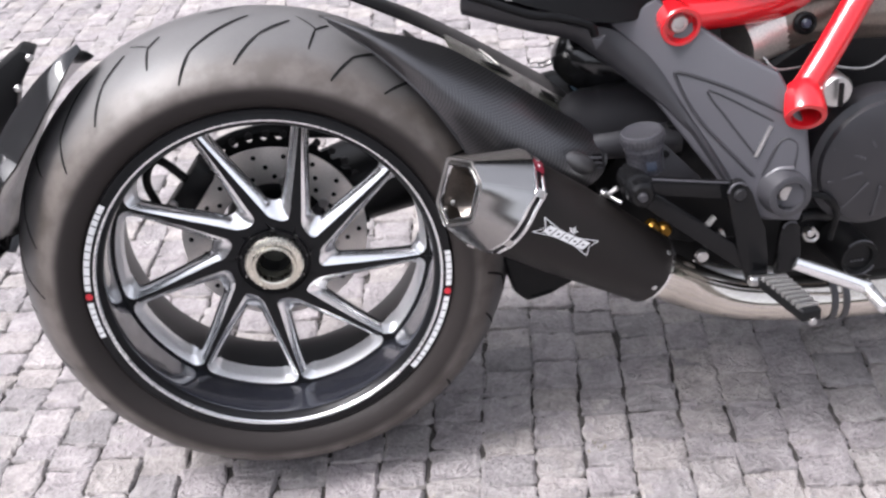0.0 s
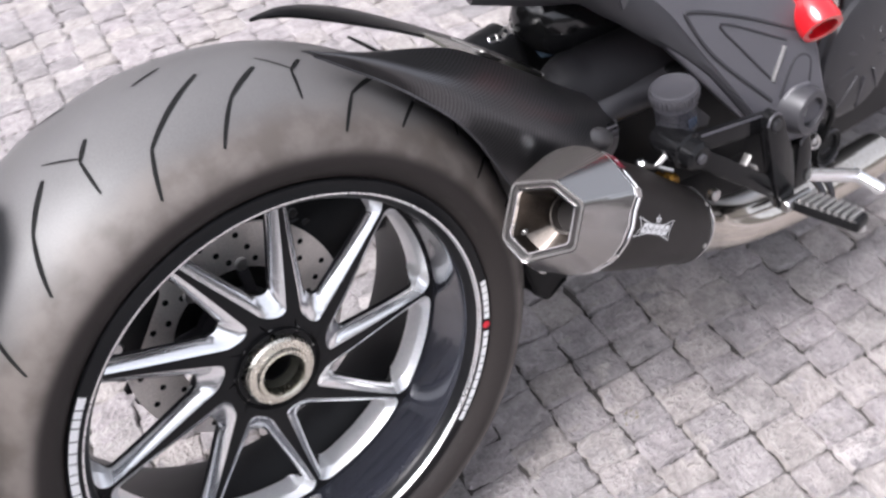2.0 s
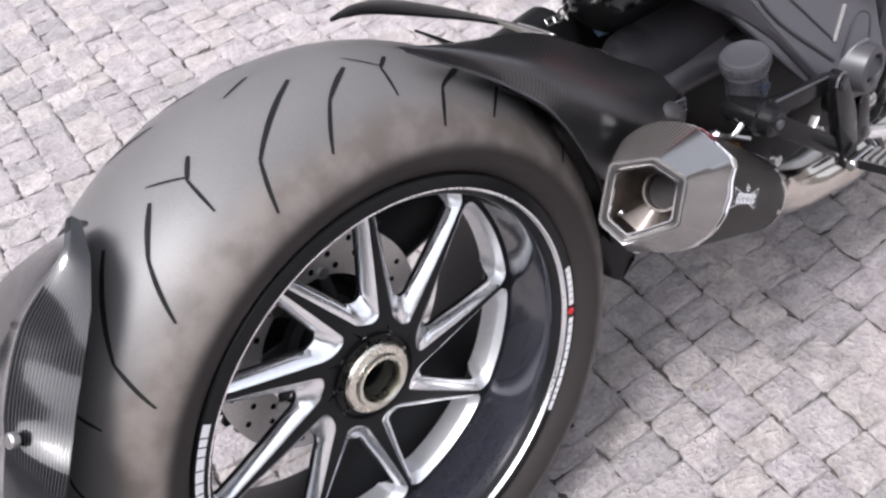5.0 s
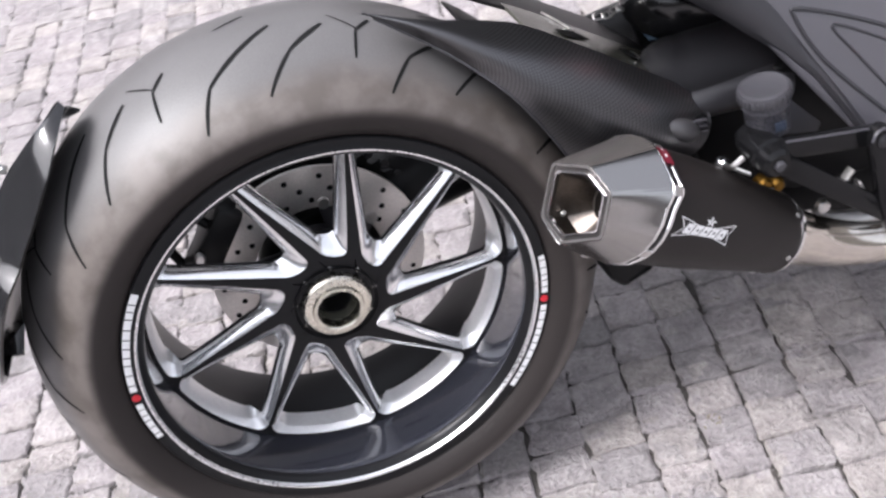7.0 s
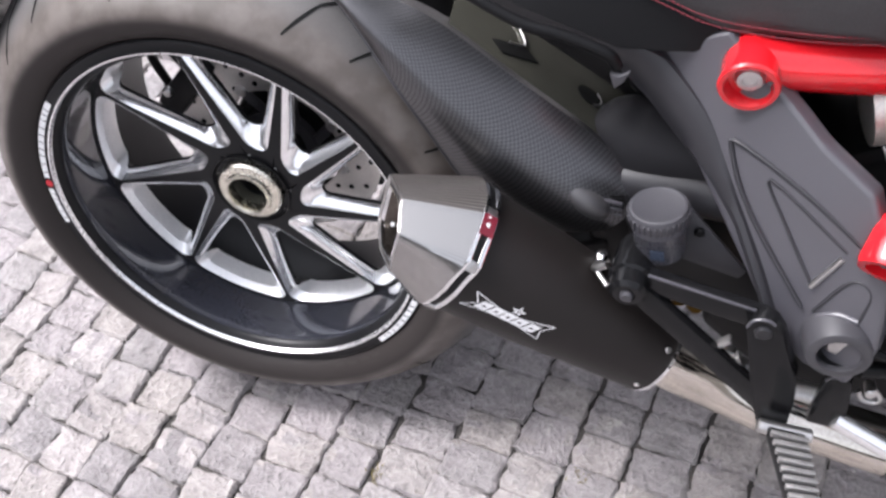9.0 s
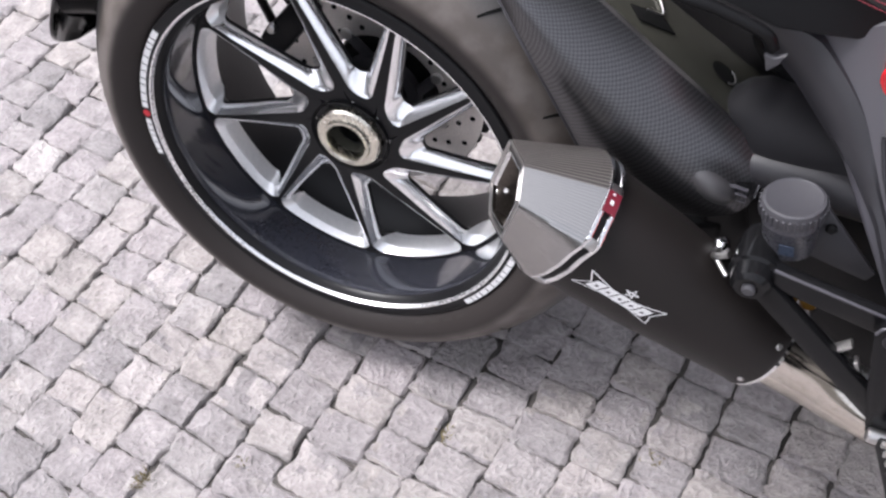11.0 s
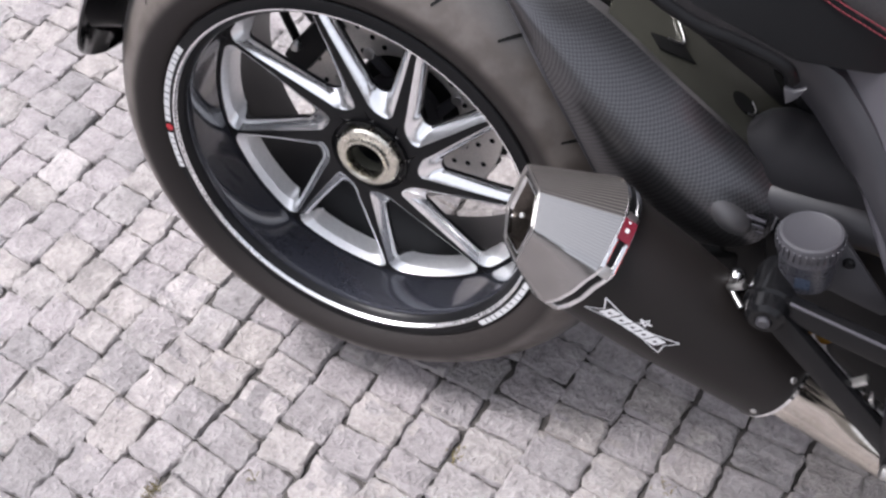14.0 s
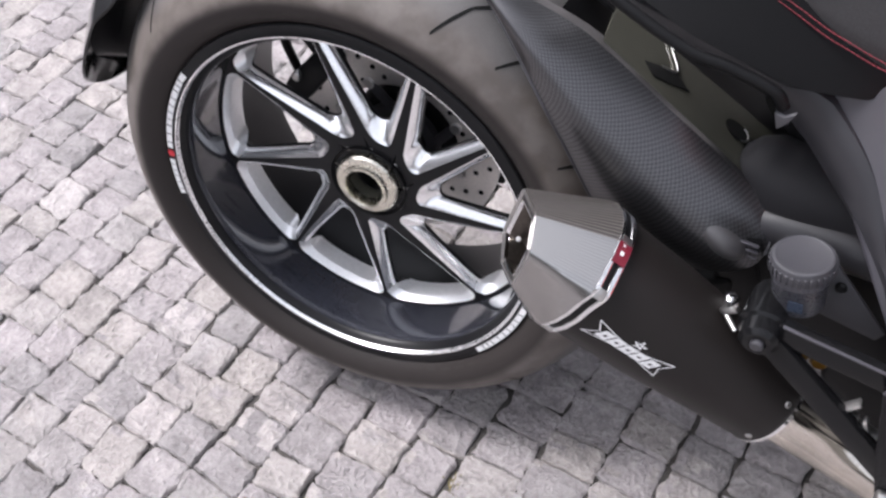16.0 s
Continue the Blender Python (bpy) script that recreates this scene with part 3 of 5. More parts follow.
def toothed_ring(n, r0, r, y, t):
    bm = bmesh.new()
    loops = []
    for yy, inner in ((y, True), (y, False), (y + t, False), (y + t, True)):
        row = []
        for k in range(n * 4):
            th = 2 * math.pi * k / (n * 4)
            rr = r0 if inner else r + (0.0045, 0.0045, -0.0045, -0.0045)[k % 4]
            row.append(bm.verts.new((rr * math.cos(th), yy, rr * math.sin(th))))
        loops.append(row)
    for a, b in zip(loops, loops[1:] + loops[:1]):
        for k in range(n * 4):
            j = (k + 1) % (n * 4)
            bm.faces.new((a[k], b[k], b[j], a[j]))
    return bm


part("sprocket", toothed_ring(40, 0.090, 0.132, 0.188, 0.006), M_DARK, bike, "black toothed sprocket")
chain = part("chain", tube([(0.26, 0.195, 0.10), (0.15, 0.195, 0.115), (0.07, 0.195, 0.128), (0.0, 0.195, 0.140), (-0.07, 0.195, 0.122), (-0.118, 0.195, 0.07)], 0.009, 10), M_DARK, bike, "dark drive chain")
for k in range(16):
    a = radians(15 + 10 * k)
    c = Vector((0.138 * math.cos(a), 0.184, 0.138 * math.sin(a)))
    part("roller", peg(c, c + Vector((0, 0.006, 0)), 0.0055, 0.001, 12), M_GREYD, chain)
part("swingarm_hub", revolve([(0.020, 0.160), (0.062, 0.160), (0.070, 0.175), (0.072, 0.230), (0.020, 0.235)], 64, closed=True), M_DARK, bike)
part("swingarm", tube([(0.02, 0.235, 0.005), (0.15, 0.245, 0.03), (0.30, 0.235, 0.06), (0.47, 0.20, 0.085)], [0.066, 0.074, 0.082, 0.088], 24, flat=0.85), M_DARK, bike, "dark cast single-sided swingarm")
caliper = part("brake_caliper", slab([(-0.150, 0.135, 0.055), (-0.085, 0.135, 0.125), (-0.060, 0.135, 0.105), (-0.120, 0.135, 0.035)], (0, 0.05, 0), 0.008), M_DARK, bike, "black brake caliper")
part("brake_hose", tube([(-0.10, 0.150, 0.10), (-0.135, 0.155, 0.135), (-0.16, 0.17, 0.10), (-0.15, 0.18, 0.04)], 0.006, 12), M_BLACK, bike)
part("caliper_bolt", peg((-0.125, 0.128, 0.075), (-0.125, 0.138, 0.075), 0.006), M_STEEL, caliper)

# ---- muffler
AX = Vector((0.779, 0.158, -0.607)).normalized()
COL, FRT = Vector((0.2861, -0.0905, 0.1094)), Vector((0.4766, -0.052, -0.0385))
MU, MV, _ = frame_of(AX)
LEN = (FRT - COL).dot(AX)
FRT = COL + AX * LEN
BODY = [(-0.004, 0.0600), (0.0, 0.0605), (0.10, 0.0572), (0.18, 0.0508), (LEN - 0.004, 0.0465)]
muffler = part("muffler", turned(COL, FRT, [(-0.004, 0.055), *BODY, (LEN, 0.0455), (LEN, 0.030)], 96), M_MATT, bike, "matt black conical muffler")
part("end_ring", turned(FRT - AX * 0.003, FRT, [(0, 0.0472), (0.0035, 0.0472), (0.0035, 0.030)], 72), M_CHROME, muffler)
for k in range(6):
    a = radians(15 + 60 * k)
    d = MU * math.cos(a) + MV * math.sin(a)
    c = FRT - AX * 0.012 + d * 0.0465
    part("rivet", peg(c, c + d * 0.0022, 0.0032, 0.001, 14), M_STEEL, muffler)

# end cap: six flats growing out of the round collar
HEX = [Vector(p) for p in ((0.2350, -0.0754, 0.1632), (0.2572, -0.1088, 0.1680), (0.2626, -0.1386, 0.1515), (0.2483, -0.1366, 0.1065), (0.2216, -0.0918, 0.0850), (0.2160, -0.0700, 0.1060))]
HC = sum(HEX, Vector()) / 6


def hex_ring(corners, n_side, rnd):
    out = []
    for k in range(6):
        a, b = corners[k], corners[(k + 1) % 6]
        for j in range(n_side):
            out.append(a.lerp(b, rnd + (1 - 2 * rnd) * j / (n_side - 1)))
    return out


def round_ring(center, r, like):
    out = []
    for p in like:
        d = p - center
        d -= AX * d.dot(AX)
        out.append(center + d.normalized() * r)
    return out


outer = hex_ring(HEX, 5, 0.06)
NECK = COL + AX * 0.003
back = round_ring(NECK, 0.0632, outer)
grown = [HC + (o - HC) * 1.55 for o in outer]
grown = [NECK + (g - HC) - AX * (g - HC).dot(AX) for g in grown]
back = [b.lerp(g, 0.75) for g, b in zip(grown, back)]
back = [NECK + (b - NECK).normalized() * max((b - NECK).length, 0.0622) for b in back]
rows = [[p.lerp(q, t) for p, q in zip(back, outer)] for t in (0.0, 0.15, 0.35, 0.55, 0.75, 0.9, 1.0)]
rows = [[*row, row[0]] for row in rows]
cap_bm = sheet(rows, 0.002)
a0, a1 = (math.atan2((HEX[k] - HC).dot(MV), (HEX[k] - HC).dot(MU)) for k in (0, 1))
# the top flat takes the carbon with the painted dark reflection
for f in cap_bm.faces:
    d = f.calc_center_median() - HC
    d -= AX * d.dot(AX)
    a = math.atan2(d.dot(MV), d.dot(MU))
    f.material_index = 1 if min(a0, a1) - 0.02 < a < max(a0, a1) + 0.02 else 0
end_cap = part("end_cap", cap_bm, [M_CAP, M_CAPTOP], muffler, "silvery carbon hexagonal end cap, dark reflection painted on its ribbed top")


def loop_band(loops, mat, name, parent, label=""):
    bm = bmesh.new()
    V = [[bm.verts.new(p) for p in lp] for lp in loops]
    for a, b in zip(V[:-1], V[1:]):
        for k in range(len(a)):
            j = (k + 1) % len(a)
            bm.faces.new((a[k], a[j], b[j], b[k]))
    return part(name, bm, mat, parent, label)


def scaled(loop, s, push=0.0):
    return [HC + (p - HC) * s + AX * push for p in loop]


loop_band([scaled(outer, 1.012, 0.002), scaled(outer, 1.012, -0.0015), scaled(outer, 0.955, -0.0015), scaled(outer, 0.95, 0.0015)], M_STEEL, "cap_lip", end_cap)
loop_band([scaled(outer, 0.95, 0.001), scaled(outer, 0.83, 0.003)], M_GUN, "cap_face", end_cap)
loop_band([scaled(outer, 0.83, 0.003), scaled(outer, 0.825, -0.001), scaled(outer, 0.785, -0.001), scaled(outer, 0.78, 0.003)], M_CHROME, "opening_edge", end_cap)
PIPE = HC + AX * 0.040 + Vector((0.006, -0.002, 0.008))
loop_band([scaled(outer, 0.782, 0.002), scaled(outer, 0.74, 0.022), round_ring(PIPE, 0.0205, outer)], M_FUNNEL, "opening_funnel", end_cap)
loop_band([round_ring(PIPE - AX * 0.004, 0.0205, outer), round_ring(PIPE - AX * 0.004, 0.0180, outer), round_ring(PIPE + AX * 0.06, 0.0180, outer)], M_SOOT, "inner_pipe", end_cap)
loop_band([round_ring(PIPE + AX * 0.06, 0.019, outer), round_ring(PIPE + AX * 0.061, 0.0005, outer)], M_SHADE, "baffle", end_cap)
lug_at = HC + (HEX[5] - HC) * 0.66 + AX * 0.012
part("baffle_screw", peg(lug_at, lug_at + (HC - HEX[5]).normalized() * 0.006 - AX * 0.003, 0.0026, 0.0008, 14), M_STEEL, end_cap)


def ringed(k, push):
    """The strap's line round the collar, kept clear of the body."""
    out = []
    for p in back:
        d = p - NECK
        d = d * k
        out.append(NECK + d + AX * push)
    return out


strap = loop_band([ringed(0.94, -0.002), ringed(1.006, -0.002), ringed(1.010, 0.0), ringed(1.010, 0.012), ringed(1.004, 0.014), ringed(0.94, 0.014)], M_DARK, "strap", muffler, "bright steel strap with a small red label")
for push in (-0.0008, 0.0100):
    loop_band([ringed(1.004, push - 0.0014), ringed(1.026, push - 0.0006), ringed(1.032, push + 0.0012), ringed(1.026, push + 0.0030), ringed(1.004, push + 0.0038)], M_CHROME, "strap_rib", strap)
for k in range(0, len(back), 5):
    q = (back[k] + back[(k + 29) % 30]) * 0.5
    d = (q - NECK).normalized()
    part("strap_bridge", bar(NECK + d * (q - NECK).length * 1.016 + AX * 0.001, NECK + d * (q - NECK).length * 1.016 + AX * 0.011, 0.010, 0.002, d, 0.0006), M_STEEL, strap)


def on_cone(s, a, lift):
    """A place on the muffler: s along the axis, a round it."""
    r = float(np.interp(s, [q for q, _ in BODY], [q for _, q in BODY])) + lift
    return COL + AX * s + (MU * math.cos(a) + MV * math.sin(a)) * r


def cone_coords(p):
    d = Vector(p) - COL
    s = d.dot(AX)
    d -= AX * s
    return s, math.atan2(d.dot(MV), d.dot(MU)) % (2 * math.pi)


def decal(quad, mat, name, parent, lift=0.0006, nu=6, nv=3):
    """A flat print laid round the cone: four corners as (s, angle)."""
    bm = bmesh.new()
    V = []
    for i in range(nu + 1):
        row = []
        for j in range(nv + 1):
            u, v = i / nu, j / nv
            s = (quad[0][0] * (1 - u) + quad[1][0] * u) * (1 - v) + (quad[3][0] * (1 - u) + quad[2][0] * u) * v
            a = (quad[0][1] * (1 - u) + quad[1][1] * u) * (1 - v) + (quad[3][1] * (1 - u) + quad[2][1] * u) * v
            row.append(bm.verts.new(on_cone(s, a, lift)))
        V.append(row)
    for i in range(nu):
        for j in range(nv):
            bm.faces.new((V[i][j], V[i + 1][j], V[i + 1][j + 1], V[i][j + 1]))
    return part(name, bm, mat, parent)


TL, BL, TR, BR = (0.0300, radians(168.5)), (0.0250, radians(188.0)), (0.1137, radians(167.0)), (0.1090, radians(188.5))


def badge_at(u, v):
    s = (TL[0] * (1 - u) + TR[0] * u) * (1 - v) + (BL[0] * (1 - u) + BR[0] * u) * v
    a = (TL[1] * (1 - u) + TR[1] * u) * (1 - v) + (BL[1] * (1 - u) + BR[1] * u) * v
    return s, a


def stroke(p, q, w):
    (u0, v0), (u1, v1) = p, q
    du, dv = (u1 - u0), (v1 - v0) * 0.28
    L = math.hypot(du, dv)
    nu, nv = -dv / L * w, du / L * w / 0.28
    return [badge_at(u0 + nu, v0 + nv), badge_at(u1 + nu, v1 + nv), badge_at(u1 - nu, v1 - nv), badge_at(u0 - nu, v0 - nv)]


for p, q in (((0, 0), (0.42, 0.36)), ((0.42, 0.36), (0.62, 0.36)), ((0.62, 0.36), (1.0, 0.0)), ((0, 1), (0.42, 0.68)), ((0.42, 0.72), (0.62, 0.72)), ((0.62, 0.70), (1, 1)), ((0, 0), (0.12, 0.5)), ((0.12, 0.5), (0, 1)), ((1, 0), (0.92, 0.5)), ((0.92, 0.5), (1, 1))):
    decal(stroke(p, q, 0.0068), M_WHITE, "badge_line", muffler)
for k in range(5):
    u = 0.115 + 0.152 * k
    decal([badge_at(u + 0.040, 0.27), badge_at(u + 0.172, 0.27), badge_at(u + 0.136, 0.77), badge_at(u, 0.77)], M_WHITE, "badge_bar", muffler, 0.0009)
    decal([badge_at(u + 0.075, 0.47), badge_at(u + 0.110, 0.47), badge_at(u + 0.100, 0.58), badge_at(u + 0.062, 0.58)], M_MATT, "badge_gap", muffler, 0.0012)
for p, q in (((0.53, -0.20), (0.57, 0.22)), ((0.53, -0.20), (0.49, 0.22)), ((0.45, -0.02), (0.58, 0.20)), ((0.61, -0.02), (0.48, 0.20)), ((0.45, -0.02), (0.61, -0.02))):
    decal(stroke(p, q, 0.0060), M_WHITE, "badge_star", muffler)
la = cone_coords((0.333, -0.105, 0.135))[1]


def strap_print(a0, a1, s0, s1, mat, lift):
    bm = bmesh.new()
    rows = []
    for k in range(9):
        a = a0 + (a1 - a0) * k / 8
        d = MU * math.cos(a) + MV * math.sin(a)
        near = max(back, key=lambda p: (p - NECK).normalized().dot(d))
        r = (near - NECK).length * 1.034 + lift
        rows.append([bm.verts.new(NECK + d * r + AX * s0), bm.verts.new(NECK + d * r + AX * s1)])
    for p, q in zip(rows, rows[1:]):
        bm.faces.new((p[0], p[1], q[1], q[0]))
    return part("strap_label", bm, mat, strap)


strap_print(la - 0.16, la + 0.15, -0.001, 0.0120, M_LABEL, 0.0003)
strap_print(la - 0.03, la + 0.03, 0.0030, 0.0065, M_WHITE, 0.0008)
strap_print(la - 0.13, la - 0.10, 0.0030, 0.0055, M_WHITE, 0.0008)

# front pipe
pipe = part("exhaust_pipe", tube([FRT - AX * 0.01, FRT + AX * 0.03, (0.545, -0.040, -0.088), (0.60, -0.042, -0.112), (0.66, -0.05, -0.122), (0.74, -0.06, -0.128), (0.86, -0.07, -0.13)], [0.033, 0.0325, 0.031, 0.030, 0.030, 0.030, 0.030], 32), M_PIPE, bike, "heat-tinted stainless exhaust pipe")
for x in (0.716, 0.731):
    part("pipe_clamp", tube([(x, -0.057 - 0.08 * (x - 0.716), -0.1263), (x + 0.008, -0.0577 - 0.08 * (x - 0.716), -0.1267)], 0.0325, 28), M_GREYM, pipe)
part("pipe_joint", tube([(0.545, -0.030, -0.065), (0.60, -0.035, -0.085), (0.65, -0.04, -0.09)], 0.012, 16), M_STEEL, pipe)
part("spring_nut", peg((0.5514, -0.0503, -0.0396), (0.5514, -0.040, -0.0396), 0.008), M_STEEL, pipe)

# dark flap below the muffler
part("chain_guard", slab([(0.300, 0.03, -0.02), (0.312, 0.02, -0.085), (0.330, 0.02, -0.106), (0.37, 0.03, -0.105), (0.41, 0.05, -0.10), (0.44, 0.05, -0.06), (0.42, 0.03, 0.02)], (0.0, 0.06, 0.0), 0.010, 3), M_BLACK, bike, "black plastic lower guard")

# ---- hugger: carbon shell over the tyre, running forward to the swingarm pivot
TIP = (0.1163, 0.0384, 0.3192)
low = resample([TIP, (0.150, 0.030, 0.290), (0.184, 0.010, 0.261), (0.223, -0.012, 0.217), (0.251, -0.013, 0.170), (0.280, -0.006, 0.110), (0.310, 0.000, 0.060)], 28)
midl = resample([TIP, (0.160, 0.016, 0.299), (0.205, 0.000, 0.266), (0.262, -0.008, 0.216), (0.318, -0.012, 0.162), (0.376, -0.012, 0.112), (0.420, -0.006, 0.080)], 28)
upp = resample([TIP, (0.165, 0.024, 0.301), (0.200, 0.024, 0.288), (0.234, 0.022, 0.276), (0.265, 0.019, 0.261), (0.330, 0.019, 0.212), (0.380, 0.024, 0.171), (0.436, 0.020, 0.128)], 28)
top = [p + Vector((0.003, 0.024, -0.010)) * min(1.0, k / 5) for k, p in enumerate(upp)]
grid = []
for a, b, c, d in zip(low, midl, upp, top):
    hump = b * 2 - (a + c) * 0.5
    grid.append([a.lerp(hump, j / 14).lerp(hump.lerp(c, j / 14), j / 14) for j in range(15)] + [c.lerp(d, 0.5), d])
for i, row in enumerate(grid):
    along = grid[min(i + 1, 27)][8] - grid[max(i - 1, 0)][8]
    out = (row[13] - row[0]).cross(along).normalized()
    out = -out if out.y > 0 else out
    for j, p in enumerate(row):
        swell = 0.009 * min(1.0, i / 9) * math.sin(math.pi * min(1.0, j / 14))
        row[j] = p + out * swell
hugger = part("rear_hugger", sheet(grid, -0.003), M_HUG, bike, "black woven carbon mudguard")
part("near_edge", tube([row[0] for row in grid[1::3]], 0.0014, 8, 4), M_GREYM, hugger)
part("end_lip", tube([grid[-1][j] for j in range(10, 17, 2)], 0.0014, 10, 4), M_GREYM, hugger)
part("mount_block", slab([(0.408, -0.006, 0.112), (0.436, -0.006, 0.107), (0.437, -0.006, 0.080), (0.409, -0.006, 0.086)], (0, 0.012, 0), 0.002), M_BLACK, hugger)
for k in range(3):
    z = 0.1075 - 0.0068 * k
    part("mount_band", bar((0.4125, -0.0085, z), (0.4345, -0.0085, z - 0.0038), 0.004, 0.0024, (0, 0, 1), 0.0008), M_GREY, hugger)
part("swingarm_casting", tube([(0.399, 0.062, 0.156), (0.404, 0.061, 0.152), (0.417, 0.059, 0.144), (0.440, 0.057, 0.133), (0.480, 0.054, 0.126), (0.560, 0.050, 0.120)], [0.008, 0.022, 0.034, 0.044, 0.050, 0.054], 40), M_CAST, bike, "dark grey rounded swingarm casting")
part("swingarm_joint", tube([(0.396, 0.040, 0.106), (0.432, 0.024, 0.110), (0.480, 0.016, 0.112), (0.540, 0.008, 0.112)], [0.014, 0.019, 0.023, 0.024], 28), M_GREYB, bike, "dark grey swingarm joint")
# lighter bulge that carries the highlight at the hugger's end
part("hugger_boss", tube([(0.370, -0.004, 0.124), (0.386, -0.007, 0.114), (0.400, -0.008, 0.104), (0.413, -0.006, 0.095), (0.422, -0.002, 0.089)], [0.003, 0.0098, 0.0135, 0.0128, 0.007], 28), M_BOSS, hugger, "smooth moulded boss, highlight put into its lighter grey")
part("under_tail_bowl", tube([(0.411, 0.100, 0.224), (0.416, 0.100, 0.221), (0.430, 0.100, 0.214), (0.460, 0.100, 0.200), (0.530, 0.100, 0.175)], [0.010, 0.026, 0.038, 0.046, 0.048], 32), M_GLOSS, bike, "glossy black bowl under the tail")

rows = []
for k in range(40):
    a = radians(50 - 55 * k / 39)
    d = Vector((math.cos(a), 0, math.sin(a)))
    near_r = 0.316 - 0.004 * max(0.0, math.sin(a))
    rows.append([d * near_r + Vector((0, 0.012, 0)), d * 0.331 + Vector((0, 0.045, 0)), d * 0.340 + Vector((0, 0.085, 0)), d * 0.342 + Vector((0, 0.150, 0))])
part("wheel_well", sheet(rows, -0.003), M_BLACK, bike, "black plastic wheel well liner")

ar = resample([(0.106, 0.105, 0.337), (0.150, 0.118, 0.326), (0.210, 0.128, 0.297), (0.28, 0.135, 0.252), (0.353, 0.145, 0.200), (0.44, 0.175, 0.132)], 24)
band = [p + Vector((0, 0.008, -0.004)) for p in resample(upp, 24)]
fair = [resample([a, a.lerp(b, 0.5) + Vector((0, 0, 0.004)), b], 7) for a, b in zip(band[10:24], ar[10:24])]
fairing = part("swingarm_fairing", sheet(fair, -0.003), M_OLIVE, bike, "glossy greenish grey swingarm fairing")


def on_fairing(u, v, lift=0.001):
    """A place on the fairing: u along it, v across it, in steps of its grid."""
    i, j = min(int(u), len(fair) - 2), min(int(v), 5)
    p = fair[i][j].lerp(fair[i + 1][j], u - i)
    q = fair[i][j + 1].lerp(fair[i + 1][j + 1], u - i)
    n = (fair[i][j + 1] - fair[i][j]).cross(fair[i + 1][j] - fair[i][j]).normalized()
    return p.lerp(q, v - j) + (n if n.z > 0 else -n) * lift


# recess and hole are dark patches on the sheet, shade put into colour
part("recess_shade", slab([on_fairing(u, v) for u, v in ((2.6, 1.1), (4.5, 2.05), (5.7, 1.6), (3.4, 0.7))], (0.0, 0.0, 0.0015), 0.0004), M_SHADE, fairing, "dark patch painted as the shade of a recess")
part("fairing_edge", tube([on_fairing(u, v, 0.002) for u, v in ((3.2, 3.8), (3.9, 3.0), (4.55, 2.1), (3.6, 1.6))], 0.0011, 8, 5), M_STEEL, fairing, "bright folded edge")
hole_ring = [on_fairing(9.3 + 0.85 * math.cos(t), 1.75 + 0.42 * math.sin(t), 0.0016) for t in (2 * math.pi * k / 24 for k in range(24))]
part("fairing_hole_shade", slab(hole_ring, (0.0, 0.0, 0.0012), 0.0), M_SHADE, fairing)
part("hole_rim", tube([p + Vector((0, 0, 0.001)) for p in hole_ring[20:24] + hole_ring[0:5]], 0.0008, 8), M_STEEL, fairing)
wd = [0.002 + 0.030 * min(1, k / 10) for k in range(24)]
rows = []
for k, (p, w) in enumerate(zip(ar, wd)):
    f = min(1.0, 0.10 + k / 9)
    g = min(1.0, k / 9)
    rows.append([p + Vector((0, 0.012 * f + w, 0.0)), p + Vector((0, w * 0.4, 0.002 * f)), p.lerp(band[k], 0.26 * g) + Vector((0, 0, 0.0045 * f)), p.lerp(band[k], 0.56 * g) + Vector((0, 0, 0.0030 * f))])
part("hugger_blade", sheet(rows, 0.003), M_BLACK, bike, "thin black mudguard blade")


# ---- rear guard: carbon shell hugging the tyre at the back
def guard_row(deg):
    """One cross section of the guard, from its near edge over the ridge to the far side."""
    near = float(np.interp(deg, (118.5, 121.5, 126, 131, 135, 142, 146, 160, 170), (0.034, 0.066, 0.079, 0.086, 0.089, 0.099, 0.112, 0.112, 0.060)))
    edge = float(np.interp(deg, (118.5, 121.5, 126, 131, 135, 142, 146, 160, 170), (0.355, 0.348, 0.338, 0.332, 0.329, 0.329, 0.334, 0.338, 0.350)))
    far_o = float(np.interp(deg, (118.5, 121, 123.6, 126.3, 132, 140, 150), (0.016, 0.000, -0.017, -0.032, -0.062, -0.092, -0.100)))
    if deg > 158:
        f = math.sqrt(max(0.0, 1 - ((deg - 158) / 12.0) ** 2))
        near, far_o = 0.005 + 0.107 * f, 0.005 - 0.105 * f
    ridge = near - min(0.042, 0.004 + 0.0030 * (deg - 118.5), (near - far_o) * 0.4)
    top = 0.362
    row = []
    for k in range(9):
        t = k / 8
        row.append((near + (ridge - near) * t, edge + (top - edge) * (1.25 * t - 0.25 * t * t)))
    for k in range(1, 13):
        t = k / 12
        row.append((ridge + (far_o - ridge) * t, top - 0.010 * math.sin(min(1.0, t * 4) * math.pi / 2) - 0.014 * t * t))
    a = radians(deg)
    return [Vector((r * math.cos(a), MID - o, r * math.sin(a))) for o, r in row]


guard = part("rear_guard", sheet([guard_row(118.5 + 51.5 * k / 39) for k in range(40)], -0.003), M_GUARD, bike, "glossy ribbed carbon rear mudguard")
part("guard_bolt", peg((-0.290, 0.030, 0.215), (-0.296, 0.028, 0.220), 0.006), M_STEEL, guard)

# ---- side plate of the frame
PN = Vector((-0.3976, -0.9020, 0.1680)).normalized()
